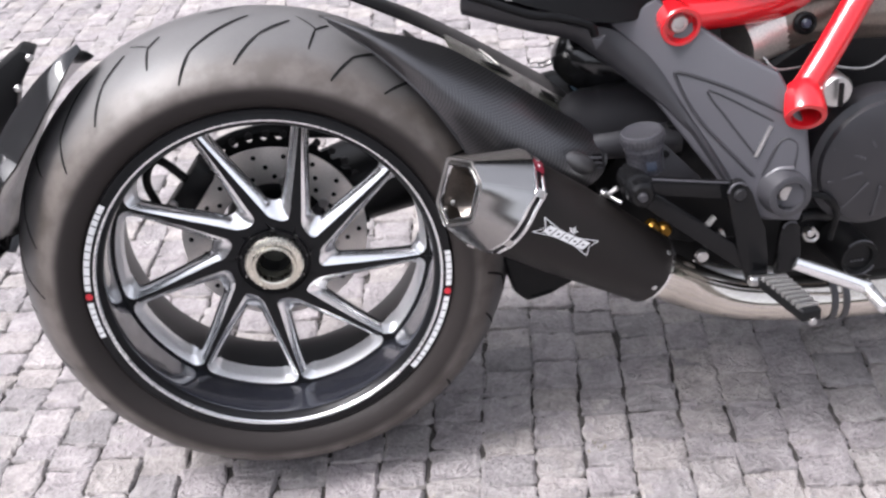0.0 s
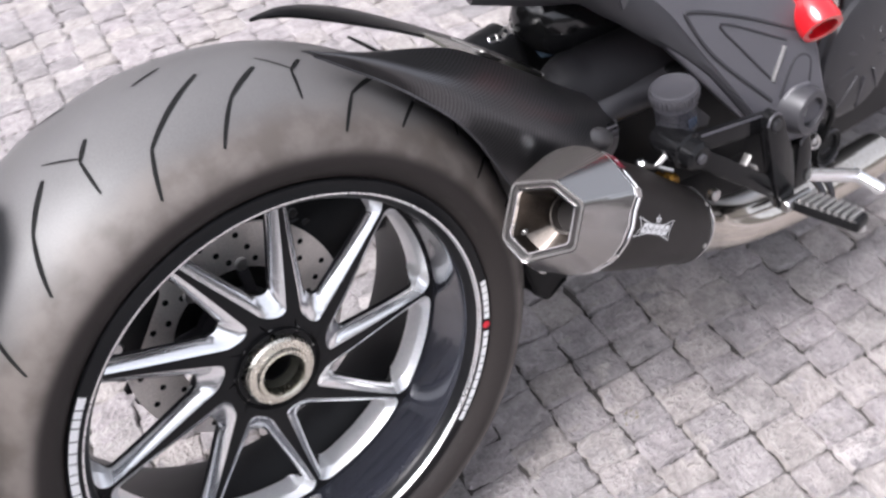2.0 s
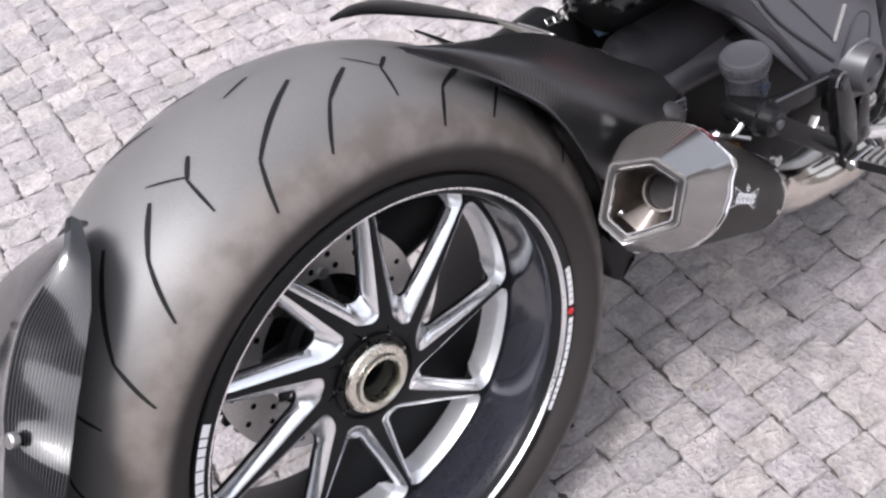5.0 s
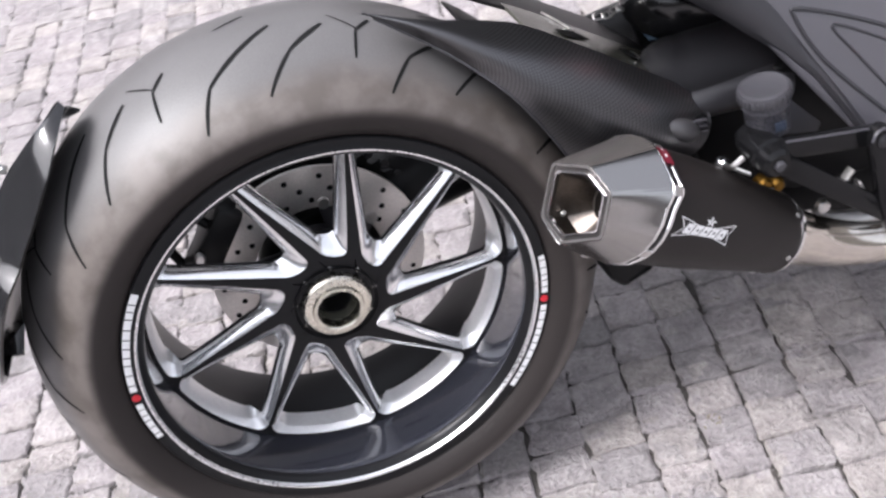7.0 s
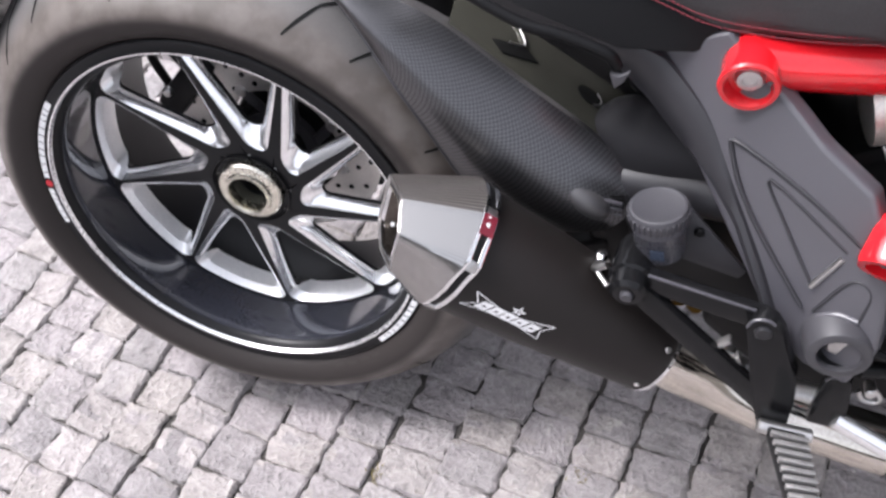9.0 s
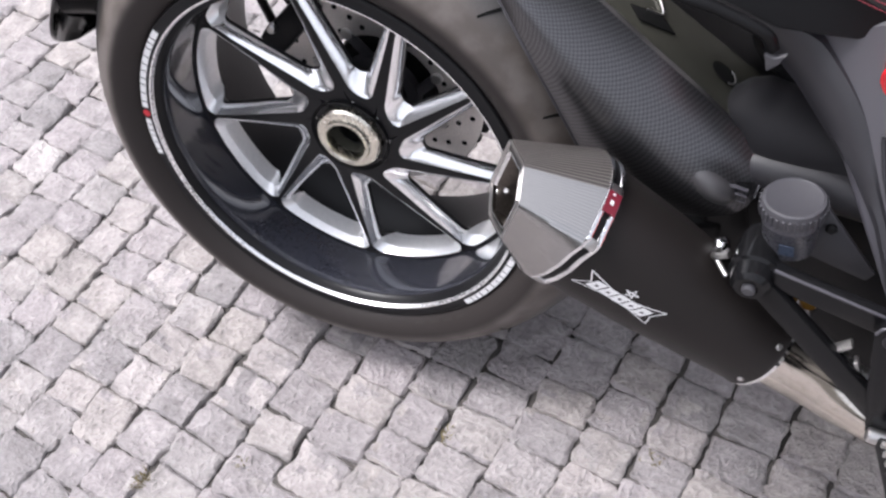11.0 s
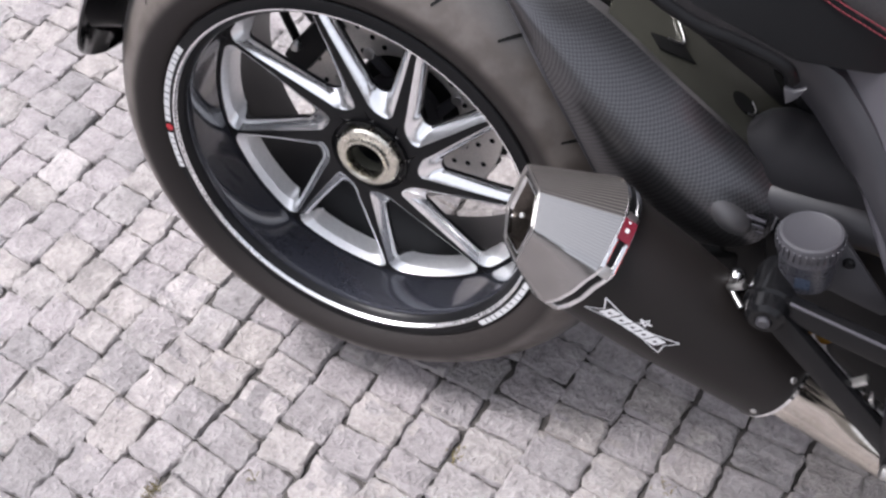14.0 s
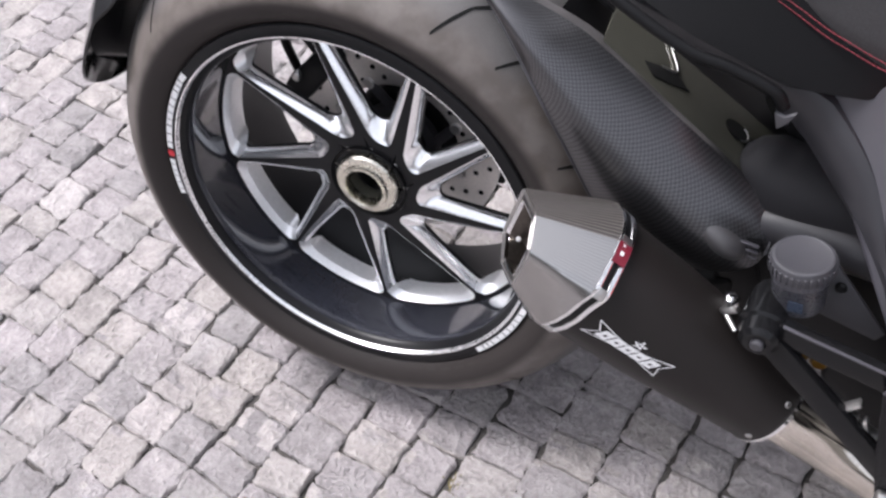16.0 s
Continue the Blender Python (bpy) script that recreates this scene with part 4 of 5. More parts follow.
plate_out = [(0.452, 0.004, 0.266), (0.504, -0.013, 0.293), (0.545, -0.034, 0.262), (0.586, -0.061, 0.228), (0.626, -0.083, 0.204), (0.640, -0.098, 0.168), (0.652, -0.105, 0.142), (0.655, -0.120, 0.070), (0.640, -0.122, 0.030), (0.605, -0.105, 0.030), (0.575, -0.088, 0.052), (0.545, -0.064, 0.098), (0.491, -0.027, 0.181), (0.464, -0.005, 0.238)]
plate = part("side_plate", slab(plate_out, -PN * 0.022, 0.005, 3), M_GREY, bike, "grey cast frame plate with embossed triangle")


def on_plate(p, lift):
    p = Vector(p)
    q = Vector((0.5259, -0.0261, 0.2703))
    return p - PN * (p - q).dot(PN) + PN * lift


def plate_line(pts, r, mat, name="embossed_line"):
    part(name, tube([on_plate(p, 0.0) for p in pts], r, 10, 4), mat, plate)


# the darker tubes draw the embossing's shade in colour
plate_line([(0.635, -0.09, 0.155), (0.58, -0.06, 0.186), (0.527, -0.035, 0.207), (0.522, -0.035, 0.198), (0.545, -0.05, 0.150), (0.595, -0.09, 0.085)], 0.0021, M_GREYL)
plate_line([(0.622, -0.08, 0.148), (0.555, -0.05, 0.186), (0.575, -0.06, 0.150), (0.604, -0.08, 0.105)], 0.0014, M_GREYL)
plate_line([(0.620, -0.08, 0.142), (0.602, -0.08, 0.106)], 0.0026, M_STEEL)
plate_line([(0.606, -0.09, 0.085), (0.628, -0.09, 0.125), (0.643, -0.10, 0.122), (0.641, -0.1, 0.092)], 0.0014, M_GREYL)
plate_line([(0.607, -0.10, 0.083), (0.622, -0.1, 0.092), (0.641, -0.10, 0.092)], 0.0030, M_GREY)
pivot = part("pivot_ring", turned((0.6285, -0.090, 0.0638), (0.6285, -0.122, 0.0638), [(0, 0.031), (0.020, 0.0285), (0.031, 0.0258), (0.032, 0.0235), (0.032, 0.0180), (0.016, 0.0165), (0.014, 0.004)], 48), M_GREYM, plate)
# the grey recess is lined in black, so its shade is colour
part("pivot_well_shade", revolve([(0.0172, -0.116), (0.0165, -0.1065), (0.008, -0.1055)], 40, center=(0.6285, 0, 0.0638)), M_DARK, pivot, "black lining painting the shade round the bolt")
part("pivot_bolt", peg((0.6285, -0.100, 0.0638), (0.6285, -0.111, 0.0638), 0.0115, 0.003, 32), M_STEEL, pivot)

# ---- red trellis
L2 = Vector((0.6454, -0.0989, 0.1623))
frame_tube = part("frame_tube", tube([(0.527, -0.014, 0.2705), (0.5557, -0.009, 0.2665), (0.6239, 0.002, 0.2640), (0.69, 0.020, 0.2600), (0.785, 0.052, 0.248), (0.90, 0.095, 0.232)], [0.0195, 0.0205, 0.0225, 0.0225, 0.021, 0.020], 32), M_RED, bike, "red painted frame tube")
lug = part("frame_lug", turned((0.5262, 0.004, 0.2705), (0.5243, -0.042, 0.2625), [(0, 0.0205), (0.006, 0.0225), (0.040, 0.0228), (0.0450, 0.0238), (0.0470, 0.0226), (0.0470, 0.0190), (0.0345, 0.0165), (0.0340, 0.002)], 48), M_RED, frame_tube)
part("lug_bolt", turned((0.5250, -0.026, 0.2662), (0.5246, -0.038, 0.2641), [(0, 0.0115), (0.0070, 0.0115), (0.0095, 0.0095), (0.0100, 0.006), (0.0080, 0.005), (0.0080, 0.001)], 32), M_STEEL, lug)
tube2 = part("frame_tube", tube([L2 + Vector((0.0, 0.012, 0.004)), L2 + Vector((0.032, 0.02, 0.045)), (0.728, -0.055, 0.265), (0.815, -0.02, 0.38)], [0.017, 0.0165, 0.0165, 0.0165], 32), M_RED, bike, "red painted frame tube")
part("frame_lug", turned(L2 + Vector((0.009, 0.015, 0.019)), L2 + Vector((-0.003, -0.019, -0.004)), [(0, 0.020), (0.012, 0.0225), (0.037, 0.0240), (0.0415, 0.0225), (0.0415, 0.0165), (0.018, 0.0155), (0.018, 0.001)], 48), M_RED, tube2)

# ---- brake fluid reservoir on its bracket
RC, RN = Vector((0.4684, -0.0615, 0.1533)), Vector((-0.115, -0.04, 0.993)).normalized()
res = part("brake_reservoir", turned(RC - RN * 0.056, RC, [(0, 0.016), (0.004, 0.0215), (0.032, 0.0225), (0.034, 0.0238), (0.037, 0.0238), (0.039, 0.0226), (0.044, 0.0226)], 48), M_RES, bike, "smoked plastic fluid reservoir with ribbed cap")
part("screw_cap", turned(RC - RN * 0.014, RC, [(0, 0.0245), (0.001, 0.0256), (0.0110, 0.0256), (0.0135, 0.0243), (0.014, 0.022), (0.0133, 0.0205), (0.0133, 0.001)], 64), M_RESCAP, res, "grey screw cap")
ru, rv, _ = frame_of(RN)
for k in range(32):
    a = 2 * math.pi * k / 32
    d = ru * math.cos(a) + rv * math.sin(a)
    part("grip_rib", bar(RC - RN * 0.0135 + d * 0.0256, RC - RN * 0.0040 + d * 0.0256, 0.0024, 0.0028, d, 0.0006), M_RESCAP, res)
part("level_label", slab([RC - RN * 0.045 + Vector((-0.006, -0.0222, 0)), RC - RN * 0.045 + Vector((0.006, -0.0222, 0)), RC - RN * 0.034 + Vector((0.006, -0.0226, 0)), RC - RN * 0.034 + Vector((-0.006, -0.0226, 0))], (0, -0.001, 0), 0.0), M_BLUE, res)
bracket = part("reservoir_bracket", slab([(0.480, -0.036, 0.131), (0.497, -0.036, 0.130), (0.552, -0.040, 0.068), (0.546, -0.042, 0.060), (0.474, -0.040, 0.080)], (0, 0.005, 0), 0.002), M_GREYM, bike, "dark grey reservoir bracket")
part("bracket_bolt", peg((0.506, -0.042, 0.108), (0.506, -0.036, 0.108), 0.0048), M_DARK, bracket)

# added dark block that hides the ground behind the reservoir
part("pivot_filler", slab([(0.385, 0.035, 0.080), (0.455, 0.035, 0.095), (0.510, 0.030, 0.010), (0.480, 0.035, -0.045), (0.420, 0.035, -0.020), (0.390, 0.038, 0.030)], (0, 0.06, 0), 0.010, 3), M_BLACK, bike, "black filler block added at the swingarm pivot")

# ---- rider's foot bracket
arm = part("peg_bracket", bar((0.462, -0.092, 0.096), (0.572, -0.100, 0.074), 0.014, 0.021, (0, 0, 1), 0.004), M_SATIN, bike, "black triangulated footpeg bracket")
part("lower_strut", bar((0.458, -0.095, 0.086), (0.588, -0.112, -0.026), 0.012, 0.023, (0, 0, 1), 0.004), M_SATIN, arm)
upright = part("upright", slab([(0.5521, -0.118, 0.0779), (0.5552, -0.118, 0.0876), (0.5600, -0.118, 0.0908), (0.5655, -0.118, 0.0920), (0.5710, -0.118, 0.0905), (0.5754, -0.118, 0.0872), (0.5832, -0.118, 0.0750), (0.5903, -0.118, 0.0529), (0.6016, -0.118, 0.0242), (0.6061, -0.119, -0.0150), (0.6053, -0.120, -0.0500), (0.5793, -0.120, -0.0460), (0.5675, -0.119, -0.0022), (0.5561, -0.118, 0.0590)], (0.003, 0.016, 0), 0.003), M_SATIN, arm)
# grey tube that paints the highlight on the upright's rounded top
part("edge_highlight", tube([(0.5532, -0.1178, 0.0800), (0.5562, -0.1178, 0.0868), (0.5605, -0.1178, 0.0900), (0.5655, -0.1178, 0.0910), (0.5705, -0.1178, 0.0897), (0.5748, -0.1178, 0.0864)], 0.0013, 8, 4), M_GREY, upright)
for p, q, w in (((0.5295, -0.100, 0.0275), (0.5443, -0.100, 0.0437), 0.0034), ((0.5522, -0.100, 0.0247), (0.5612, -0.100, 0.0024), 0.0036), ((0.5612, -0.100, 0.0024), (0.5756, -0.101, -0.0242), 0.0018)):
    part("inner_brace", bar(p, q, w, 0.010, (0, -1, 0), 0.001), M_RIB, arm, "bright inner brace")
# slim highlight along the arm's top, laid on as a grey strip
part("arm_highlight", bar((0.468, -0.0985, 0.1050), (0.560, -0.1050, 0.0873), 0.0030, 0.0016, (0, 0, 1), 0.0006), M_GREY, arm, "grey strip painting a slim highlight")
part("bracket_bolt", peg((0.5668, -0.1215, 0.0765), (0.5668, -0.112, 0.0765), 0.0075), M_GREYD, arm)
knob = part("passenger_peg_mount", turned((0.455, -0.050, 0.096), (0.452, -0.116, 0.090), [(0, 0.014), (0.010, 0.0180), (0.030, 0.0185), (0.036, 0.0185), (0.038, 0.0205), (0.043, 0.0205), (0.045, 0.0175), (0.058, 0.0165), (0.062, 0.0125), (0.062, 0.0070), (0.058, 0.0062)], 40), M_SATIN, arm)
part("mount_bolt", peg((0.4522, -0.108, 0.0907), (0.4517, -0.1155, 0.0901), 0.0058), M_GREYM, knob)
part("hanger_nut", turned((0.4245, -0.048, 0.074), (0.4220, -0.062, 0.0775), [(0, 0.004), (0.001, 0.0066), (0.006, 0.0082), (0.011, 0.0068), (0.0145, 0.003)], 20), M_CHROME, arm)
part("hanger_strap", tube([(0.4225, -0.056, 0.0765), (0.4205, -0.068, 0.080), (0.4200, -0.078, 0.085), (0.4310, -0.082, 0.094)], 0.0030, 10), M_STEEL, arm, "bright bent hanger")
part("hanger_fork", tube([(0.4200, -0.076, 0.084), (0.4270, -0.084, 0.080), (0.4330, -0.090, 0.077)], 0.0026, 10), M_STEEL, arm)
for a in ((0.498, -0.003, -0.004), (0.514, -0.003, -0.011)):
    part("gold_fitting", turned(a, (a[0], a[1] - 0.020, a[2]), [(0, 0.009), (0.012, 0.009), (0.016, 0.006)], 20), M_GOLD, arm)

# footpeg
footpeg = part("footpeg", slab([(0.588, -0.128, -0.032), (0.622, -0.128, -0.036), (0.636, -0.198, -0.047), (0.610, -0.201, -0.045)], (0, 0, -0.016), 0.004, 3), M_DARK, bike, "folding footpeg with ribbed rubber")
for k in range(8):
    t = 0.12 + 0.108 * k
    a = Vector((0.588, -0.128, -0.031)).lerp(Vector((0.610, -0.201, -0.044)), t)
    b = Vector((0.622, -0.128, -0.035)).lerp(Vector((0.636, -0.198, -0.046)), t)
    part("rubber_rib", bar(a, b, 0.005, 0.006, (0, 0, 1), 0.0015), M_RIB, footpeg)
part("peg_hinge", peg((0.580, -0.124, -0.040), (0.628, -0.124, -0.045), 0.0070), M_STEEL, footpeg)
part("peg_tip", peg((0.624, -0.195, -0.058), (0.626, -0.197, -0.067), 0.005), M_STEEL, footpeg)
lever = part("brake_lever", tube([(0.6453, -0.106, -0.0357), (0.688, -0.110, -0.0575), (0.7302, -0.114, -0.0795), (0.7420, -0.116, -0.0850)], [0.0085, 0.0090, 0.0088, 0.0088], 20), M_MILLED, bike, "polished brake lever")
part("lever_toe", peg((0.7400, -0.108, -0.0825), (0.7453, -0.152, -0.0960), 0.0085), M_MILLED, lever)
part("pedal_arm", slab([(0.6271, -0.108, 0.0148), (0.6295, -0.108, 0.0200), (0.6340, -0.108, 0.0232), (0.6400, -0.108, 0.0236), (0.6455, -0.108, 0.0215), (0.6500, -0.108, 0.0150), (0.6530, -0.108, -0.0100), (0.6560, -0.108, -0.0500), (0.6220, -0.108, -0.0450), (0.6240, -0.108, -0.0150)], (0.002, 0.014, 0), 0.003), M_SATIN, lever)
# likewise a painted highlight round the head of the pedal arm
part("edge_highlight", tube([(0.6284, -0.1078, 0.0160), (0.6303, -0.1078, 0.0196), (0.6345, -0.1078, 0.0224), (0.6400, -0.1078, 0.0228), (0.6450, -0.1078, 0.0208)], 0.0012, 8, 4), M_GREY, lever)
part("spring_hook", tube([(0.6582, -0.100, 0.0003), (0.6635, -0.100, -0.0096), (0.6741, -0.100, -0.0122), (0.6775, -0.100, -0.0052), (0.6702, -0.100, 0.0058)], 0.0022, 10, 5), M_STEEL, lever)
part("spring_bolt", peg((0.6690, -0.085, -0.003), (0.6690, -0.101, -0.003), 0.0050, 0.0012, 18), M_STEEL, lever)
part("pedal_rod", tube([(0.6550, -0.092, 0.020), (0.6800, -0.085, 0.016), (0.7072, -0.072, 0.003)], 0.0075, 14), M_DARK, lever)
part("rod_end", peg((0.7060, -0.072, 0.0035), (0.7207, -0.070, -0.0005), 0.0068, 0.0015, 20), M_STEEL, lever)

# ---- engine side behind the trellis
cover = part("clutch_cover", turned((0.752, -0.060, 0.080), (0.752, -0.118, 0.078), [(0, 0.088), (0.030, 0.086), (0.034, 0.078), (0.040, 0.076), (0.046, 0.060), (0.048, 0.010)], 64), M_GREYB, bike, "black ribbed clutch cover")
for k in range(10):
    a = radians(36 * k + 12)
    d = Vector((math.cos(a), 0, math.sin(a)))
    part("cover_rib", bar(Vector((0.752, -0.107, 0.079)) + d * 0.028, Vector((0.752, -0.101, 0.079)) + d * 0.070, 0.0030, 0.005, (0, -1, 0), 0.001), M_GREYM, cover)
drain = part("drain_cover", turned((0.7604, 0.0, -0.0720), (0.7604, -0.062, -0.0740), [(0, 0.027), (0.058, 0.0265), (0.062, 0.0245), (0.060, 0.0195), (0.056, 0.0180), (0.056, 0.001)], 40), M_DARK, bike, "black round drain cover with light rim arcs")
for a0, a1 in ((50, 130), (215, 325)):
    part("light_rim", tube([Vector((0.7604 + 0.0255 * math.cos(radians(a)), -0.0615, -0.0740 + 0.0255 * math.sin(radians(a)))) for a in range(a0, a1 + 1, 10)], 0.0014, 8, 3), M_GREY, drain)
for k in range(4):
    part("cover_stud", peg((0.7530 + 0.005 * k, -0.054, -0.080), (0.7530 + 0.005 * k, -0.0575, -0.080), 0.0016, 0.0004, 10), M_GREY, drain)
oil = part("oil_filler_cap", turned((0.690, -0.06, 0.178), (0.688, -0.105, 0.176), [(0, 0.020), (0.036, 0.0195), (0.040, 0.017), (0.041, 0.004)], 36), M_STEEL, bike, "silver oil filler cap")
part("cap_grip", bar((0.688, -0.108, 0.162), (0.688, -0.108, 0.190), 0.005, 0.006, (0, -1, 0)), M_DARK, oil)
# its unseen front end is lengthened to cast shade on the ground
part("engine_block", slab([(0.52, 0.03, -0.085), (0.60, 0.02, -0.15), (1.35, 0.0, -0.18), (1.35, -0.03, 0.18), (0.70, -0.01, 0.22), (0.58, 0.02, 0.14)], (0.0, 0.27, 0.0), 0.02, 3), M_DARK, bike, "dark engine casing")
shield = part("heat_shield", tube([(0.622, 0.026, 0.214), (0.635, 0.028, 0.217), (0.66, 0.030, 0.225), (0.690, 0.028, 0.230)], [0.036, 0.037, 0.038, 0.037], 28), M_SHIELD, bike, "brushed exhaust heat shield")
part("shield_pipe", tube([(0.675, 0.029, 0.228), (0.74, 0.02, 0.235), (0.83, 0.0, 0.235), (0.92, -0.01, 0.235)], [0.0375, 0.037, 0.036, 0.036], 28), M_BROWN, shield, "brown heat-stained pipe")
bolt = part("shield_bolt", turned((0.690, -0.008, 0.236), (0.688, -0.022, 0.238), [(0, 0.0135), (0.008, 0.0135), (0.010, 0.010), (0.008, 0.008), (0.008, 0.001)], 24), M_DARK, shield)
part("bolt_head", peg((0.689, -0.014, 0.237), (0.6885, -0.021, 0.2378), 0.0055), M_BLUE, shield)
for a, b in (((0.381, 0.130, 0.1934), (0.392, 0.130, 0.1926)), ((0.391, 0.127, 0.1926), (0.401, 0.127, 0.1922)), ((0.400, 0.130, 0.1922), (0.409, 0.130, 0.1952)), ((0.408, 0.127, 0.195), (0.416, 0.127, 0.2003))):
    a, b = Vector(a), Vector(b)
    side_way = Vector((0, 0.0022, 0.0022))
    part("safety_chain_link", tube([a + side_way, b + side_way, b - side_way, a - side_way, a + side_way], 0.0012, 8, 6), M_STEEL, bike)
part("wire", tube([(0.635, -0.02, 0.205), (0.65, -0.03, 0.190), (0.70, -0.03, 0.188), (0.76, -0.03, 0.175), (0.80, -0.02, 0.185)], 0.0016, 10), M_STEEL, bike)
part("ground_cable", tube([(0.655, -0.10, 0.055), (0.685, -0.105, 0.045), (0.700, -0.10, 0.02), (0.70, -0.09, -0.02)], 0.004, 10), M_BLACK, bike)

# ---- tail: subframe, inner guard, seat
part("subframe_bar", tube([(0.424, -0.036, 0.268), (0.415, -0.040, 0.282), (0.380, -0.040, 0.295), (0.341, -0.040, 0.306), (0.26, -0.03, 0.345)], 0.005, 16), M_BLACK, bike, "black tail bracket bar")
upper_edge = resample([(0.28, 0.004, 0.322), (0.3227, 0.0, 0.3069), (0.3712, 0.0, 0.2890), (0.4108, -0.003, 0.2729), (0.4503, -0.003, 0.2611), (0.4690, -0.008, 0.2469), (0.4945, -0.021, 0.2214), (0.515, -0.034, 0.188), (0.535, -0.050, 0.148), (0.557, -0.071, 0.104), (0.579, -0.092, 0.056)], 41)
lower_edge = resample([(0.28, 0.008, 0.306), (0.3193, 0.004, 0.2902), (0.3609, 0.004, 0.2739), (0.4039, 0.003, 0.2592), (0.4258, 0.003, 0.2420), (0.4439, -0.001, 0.2257), (0.4587, -0.008, 0.2033), (0.4720, -0.014, 0.178), (0.496, -0.028, 0.142), (0.521, -0.046, 0.106), (0.546, -0.068, 0.074), (0.572, -0.089, 0.046)], 41)
bow = Vector((-0.002, -0.003, 0.002))
lower_edge = [b.lerp(a, 0.85 * min(1.0, max(0.0, (k - 17) / 14))) for k, (a, b) in enumerate(zip(upper_edge, lower_edge))]
ARM_ROWS = [[b + Vector((0.004, 0.012, 0.0)), b, b.lerp(a, 0.12) + bow * 0.8, b.lerp(a, 0.5) + bow, b.lerp(a, 0.88) + bow * 0.5, a, a + Vector((0.004, 0.012, 0.004))] for a, b in zip(upper_edge, lower_edge)]
# same paint as the plate; this facet's shade is given by a darker grey
part("plate_arm", sheet(ARM_ROWS, 0.003), M_GREYB, plate, "curved rear arm of the plate, shade put into its grey")
part("spring_clip", slab([(0.4184, -0.042, 0.2653), (0.4262, -0.043, 0.2640), (0.4343, -0.042, 0.2672), (0.4300, -0.043, 0.2585), (0.4227, -0.042, 0.2508)], (0.001, 0.004, 0.001), 0.0010), M_GREYM, bike, "small bright arrow-shaped clip")
# added dark backing between the plate's arm and the foot bracket
panel = part("backing_panel", slab([(0.462, 0.030, 0.090), (0.430, 0.030, 0.060), (0.455, 0.030, -0.020), (0.560, 0.020, -0.055), (0.640, -0.02, -0.04), (0.640, -0.05, 0.12), (0.560, -0.030, 0.135), (0.520, -0.008, 0.135)], (0.004, 0.035, 0.0), 0.010, 3), M_BLACK, bike, "black backing added behind the foot bracket")
part("panel_patch", slab([(0.410, 0.105, 0.193), (0.4335, 0.105, 0.187), (0.4935, 0.105, 0.1404), (0.433, 0.105, 0.1554)], (0, -0.001, 0.001), 0.0), M_SKYBLUE, panel, "pale blue patch")
# added black backdrop; keeps bright ground from showing through the gap
part("dark_backing", slab([(0.424, 0.135, 0.196), (0.440, 0.135, 0.236), (0.60, 0.135, 0.262), (0.60, 0.135, 0.0), (0.462, 0.135, 0.030), (0.440, 0.135, 0.120)], (0, 0.012, 0), 0.004), M_UNDER, bike, "black backing added to close a gap")
# added dark filler between seat and side plate
part("seat_filler", slab([(0.45, 0.024, 0.250), (0.52, 0.016, 0.262), (0.62, 0.036, 0.262), (0.72, 0.065, 0.262), (0.95, 0.10, 0.26), (0.95, 0.10, 0.42), (0.52, 0.024, 0.40)], (0, 0.18, 0), 0.006), M_BLACK, bike, "black filler added under the seat")
part("tail_base", slab([(0.262, -0.022, 0.352), (0.345, -0.034, 0.312), (0.424, -0.030, 0.280), (0.452, -0.010, 0.270), (0.53, 0.006, 0.262), (0.62, 0.012, 0.272), (0.62, 0.03, 0.40), (0.40, 0.03, 0.40), (0.27, 0.03, 0.43)], (0.0, 0.14, 0.02), 0.004), M_UNDER, bike, "black plastic tail underside")
# runs on unseen to x = 1.35, to block light from above
seat = part("seat", slab([(0.22, 0.03, 0.42), (0.36, 0.008, 0.346), (0.4148, -0.002, 0.3200), (0.452, -0.008, 0.3040), (0.505, -0.014, 0.2860), (0.62, -0.022, 0.2900), (0.80, -0.05, 0.33), (1.35, -0.06, 0.42), (1.35, -0.03, 0.62), (0.80, -0.01, 0.53), (0.55, 0.0, 0.43), (0.35, 0.02, 0.50)], (0.0, 0.30, 0.0), 0.022, 4), M_SEAT, bike, "black leather seat with red stitching")
for row in (0.0, 0.0055):
    line = resample([(0.36, 0.002, 0.356 + row), (0.4148, -0.006, 0.3290 + row), (0.452, -0.012, 0.3125 + row), (0.509, -0.019, 0.2975 + row), (0.62, -0.027, 0.2995 + row), (0.80, -0.053, 0.345 + row)], 110)
    for a, b in zip(line, line[1:]):
        part("stitch", peg(a, a.lerp(b, 0.82), 0.0006, 0.0001, 5), M_STITCH, seat)
holder = part("plate_holder", slab([(-0.237, 0.125, 0.305), (-0.254, 0.125, 0.312), (-0.34, 0.125, 0.262), (-0.38, 0.125, 0.200), (-0.330, 0.125, 0.185), (-0.284, 0.125, 0.226), (-0.270, 0.125, 0.262)], (-0.01, 0.06, 0.0), 0.005), M_BLACK, bike, "black plate holder arm")
for p in ((-0.269, 0.120, 0.266), (-0.259, 0.120, 0.255), (-0.244, 0.120, 0.301)):
    part("holder_bolt", peg(p, (p[0], p[1] + 0.008, p[2]), 0.0045), M_STEEL, holder)

# ---------------------------------------------------------------- unseen plain walls, added to darken the horizon in glossy surfaces
M_WALL = material("plain_grey_wall", (0.11, 0.105, 0.10), 0.9, vary=0.25, grain=6, stain=0.6, bump=0.1)
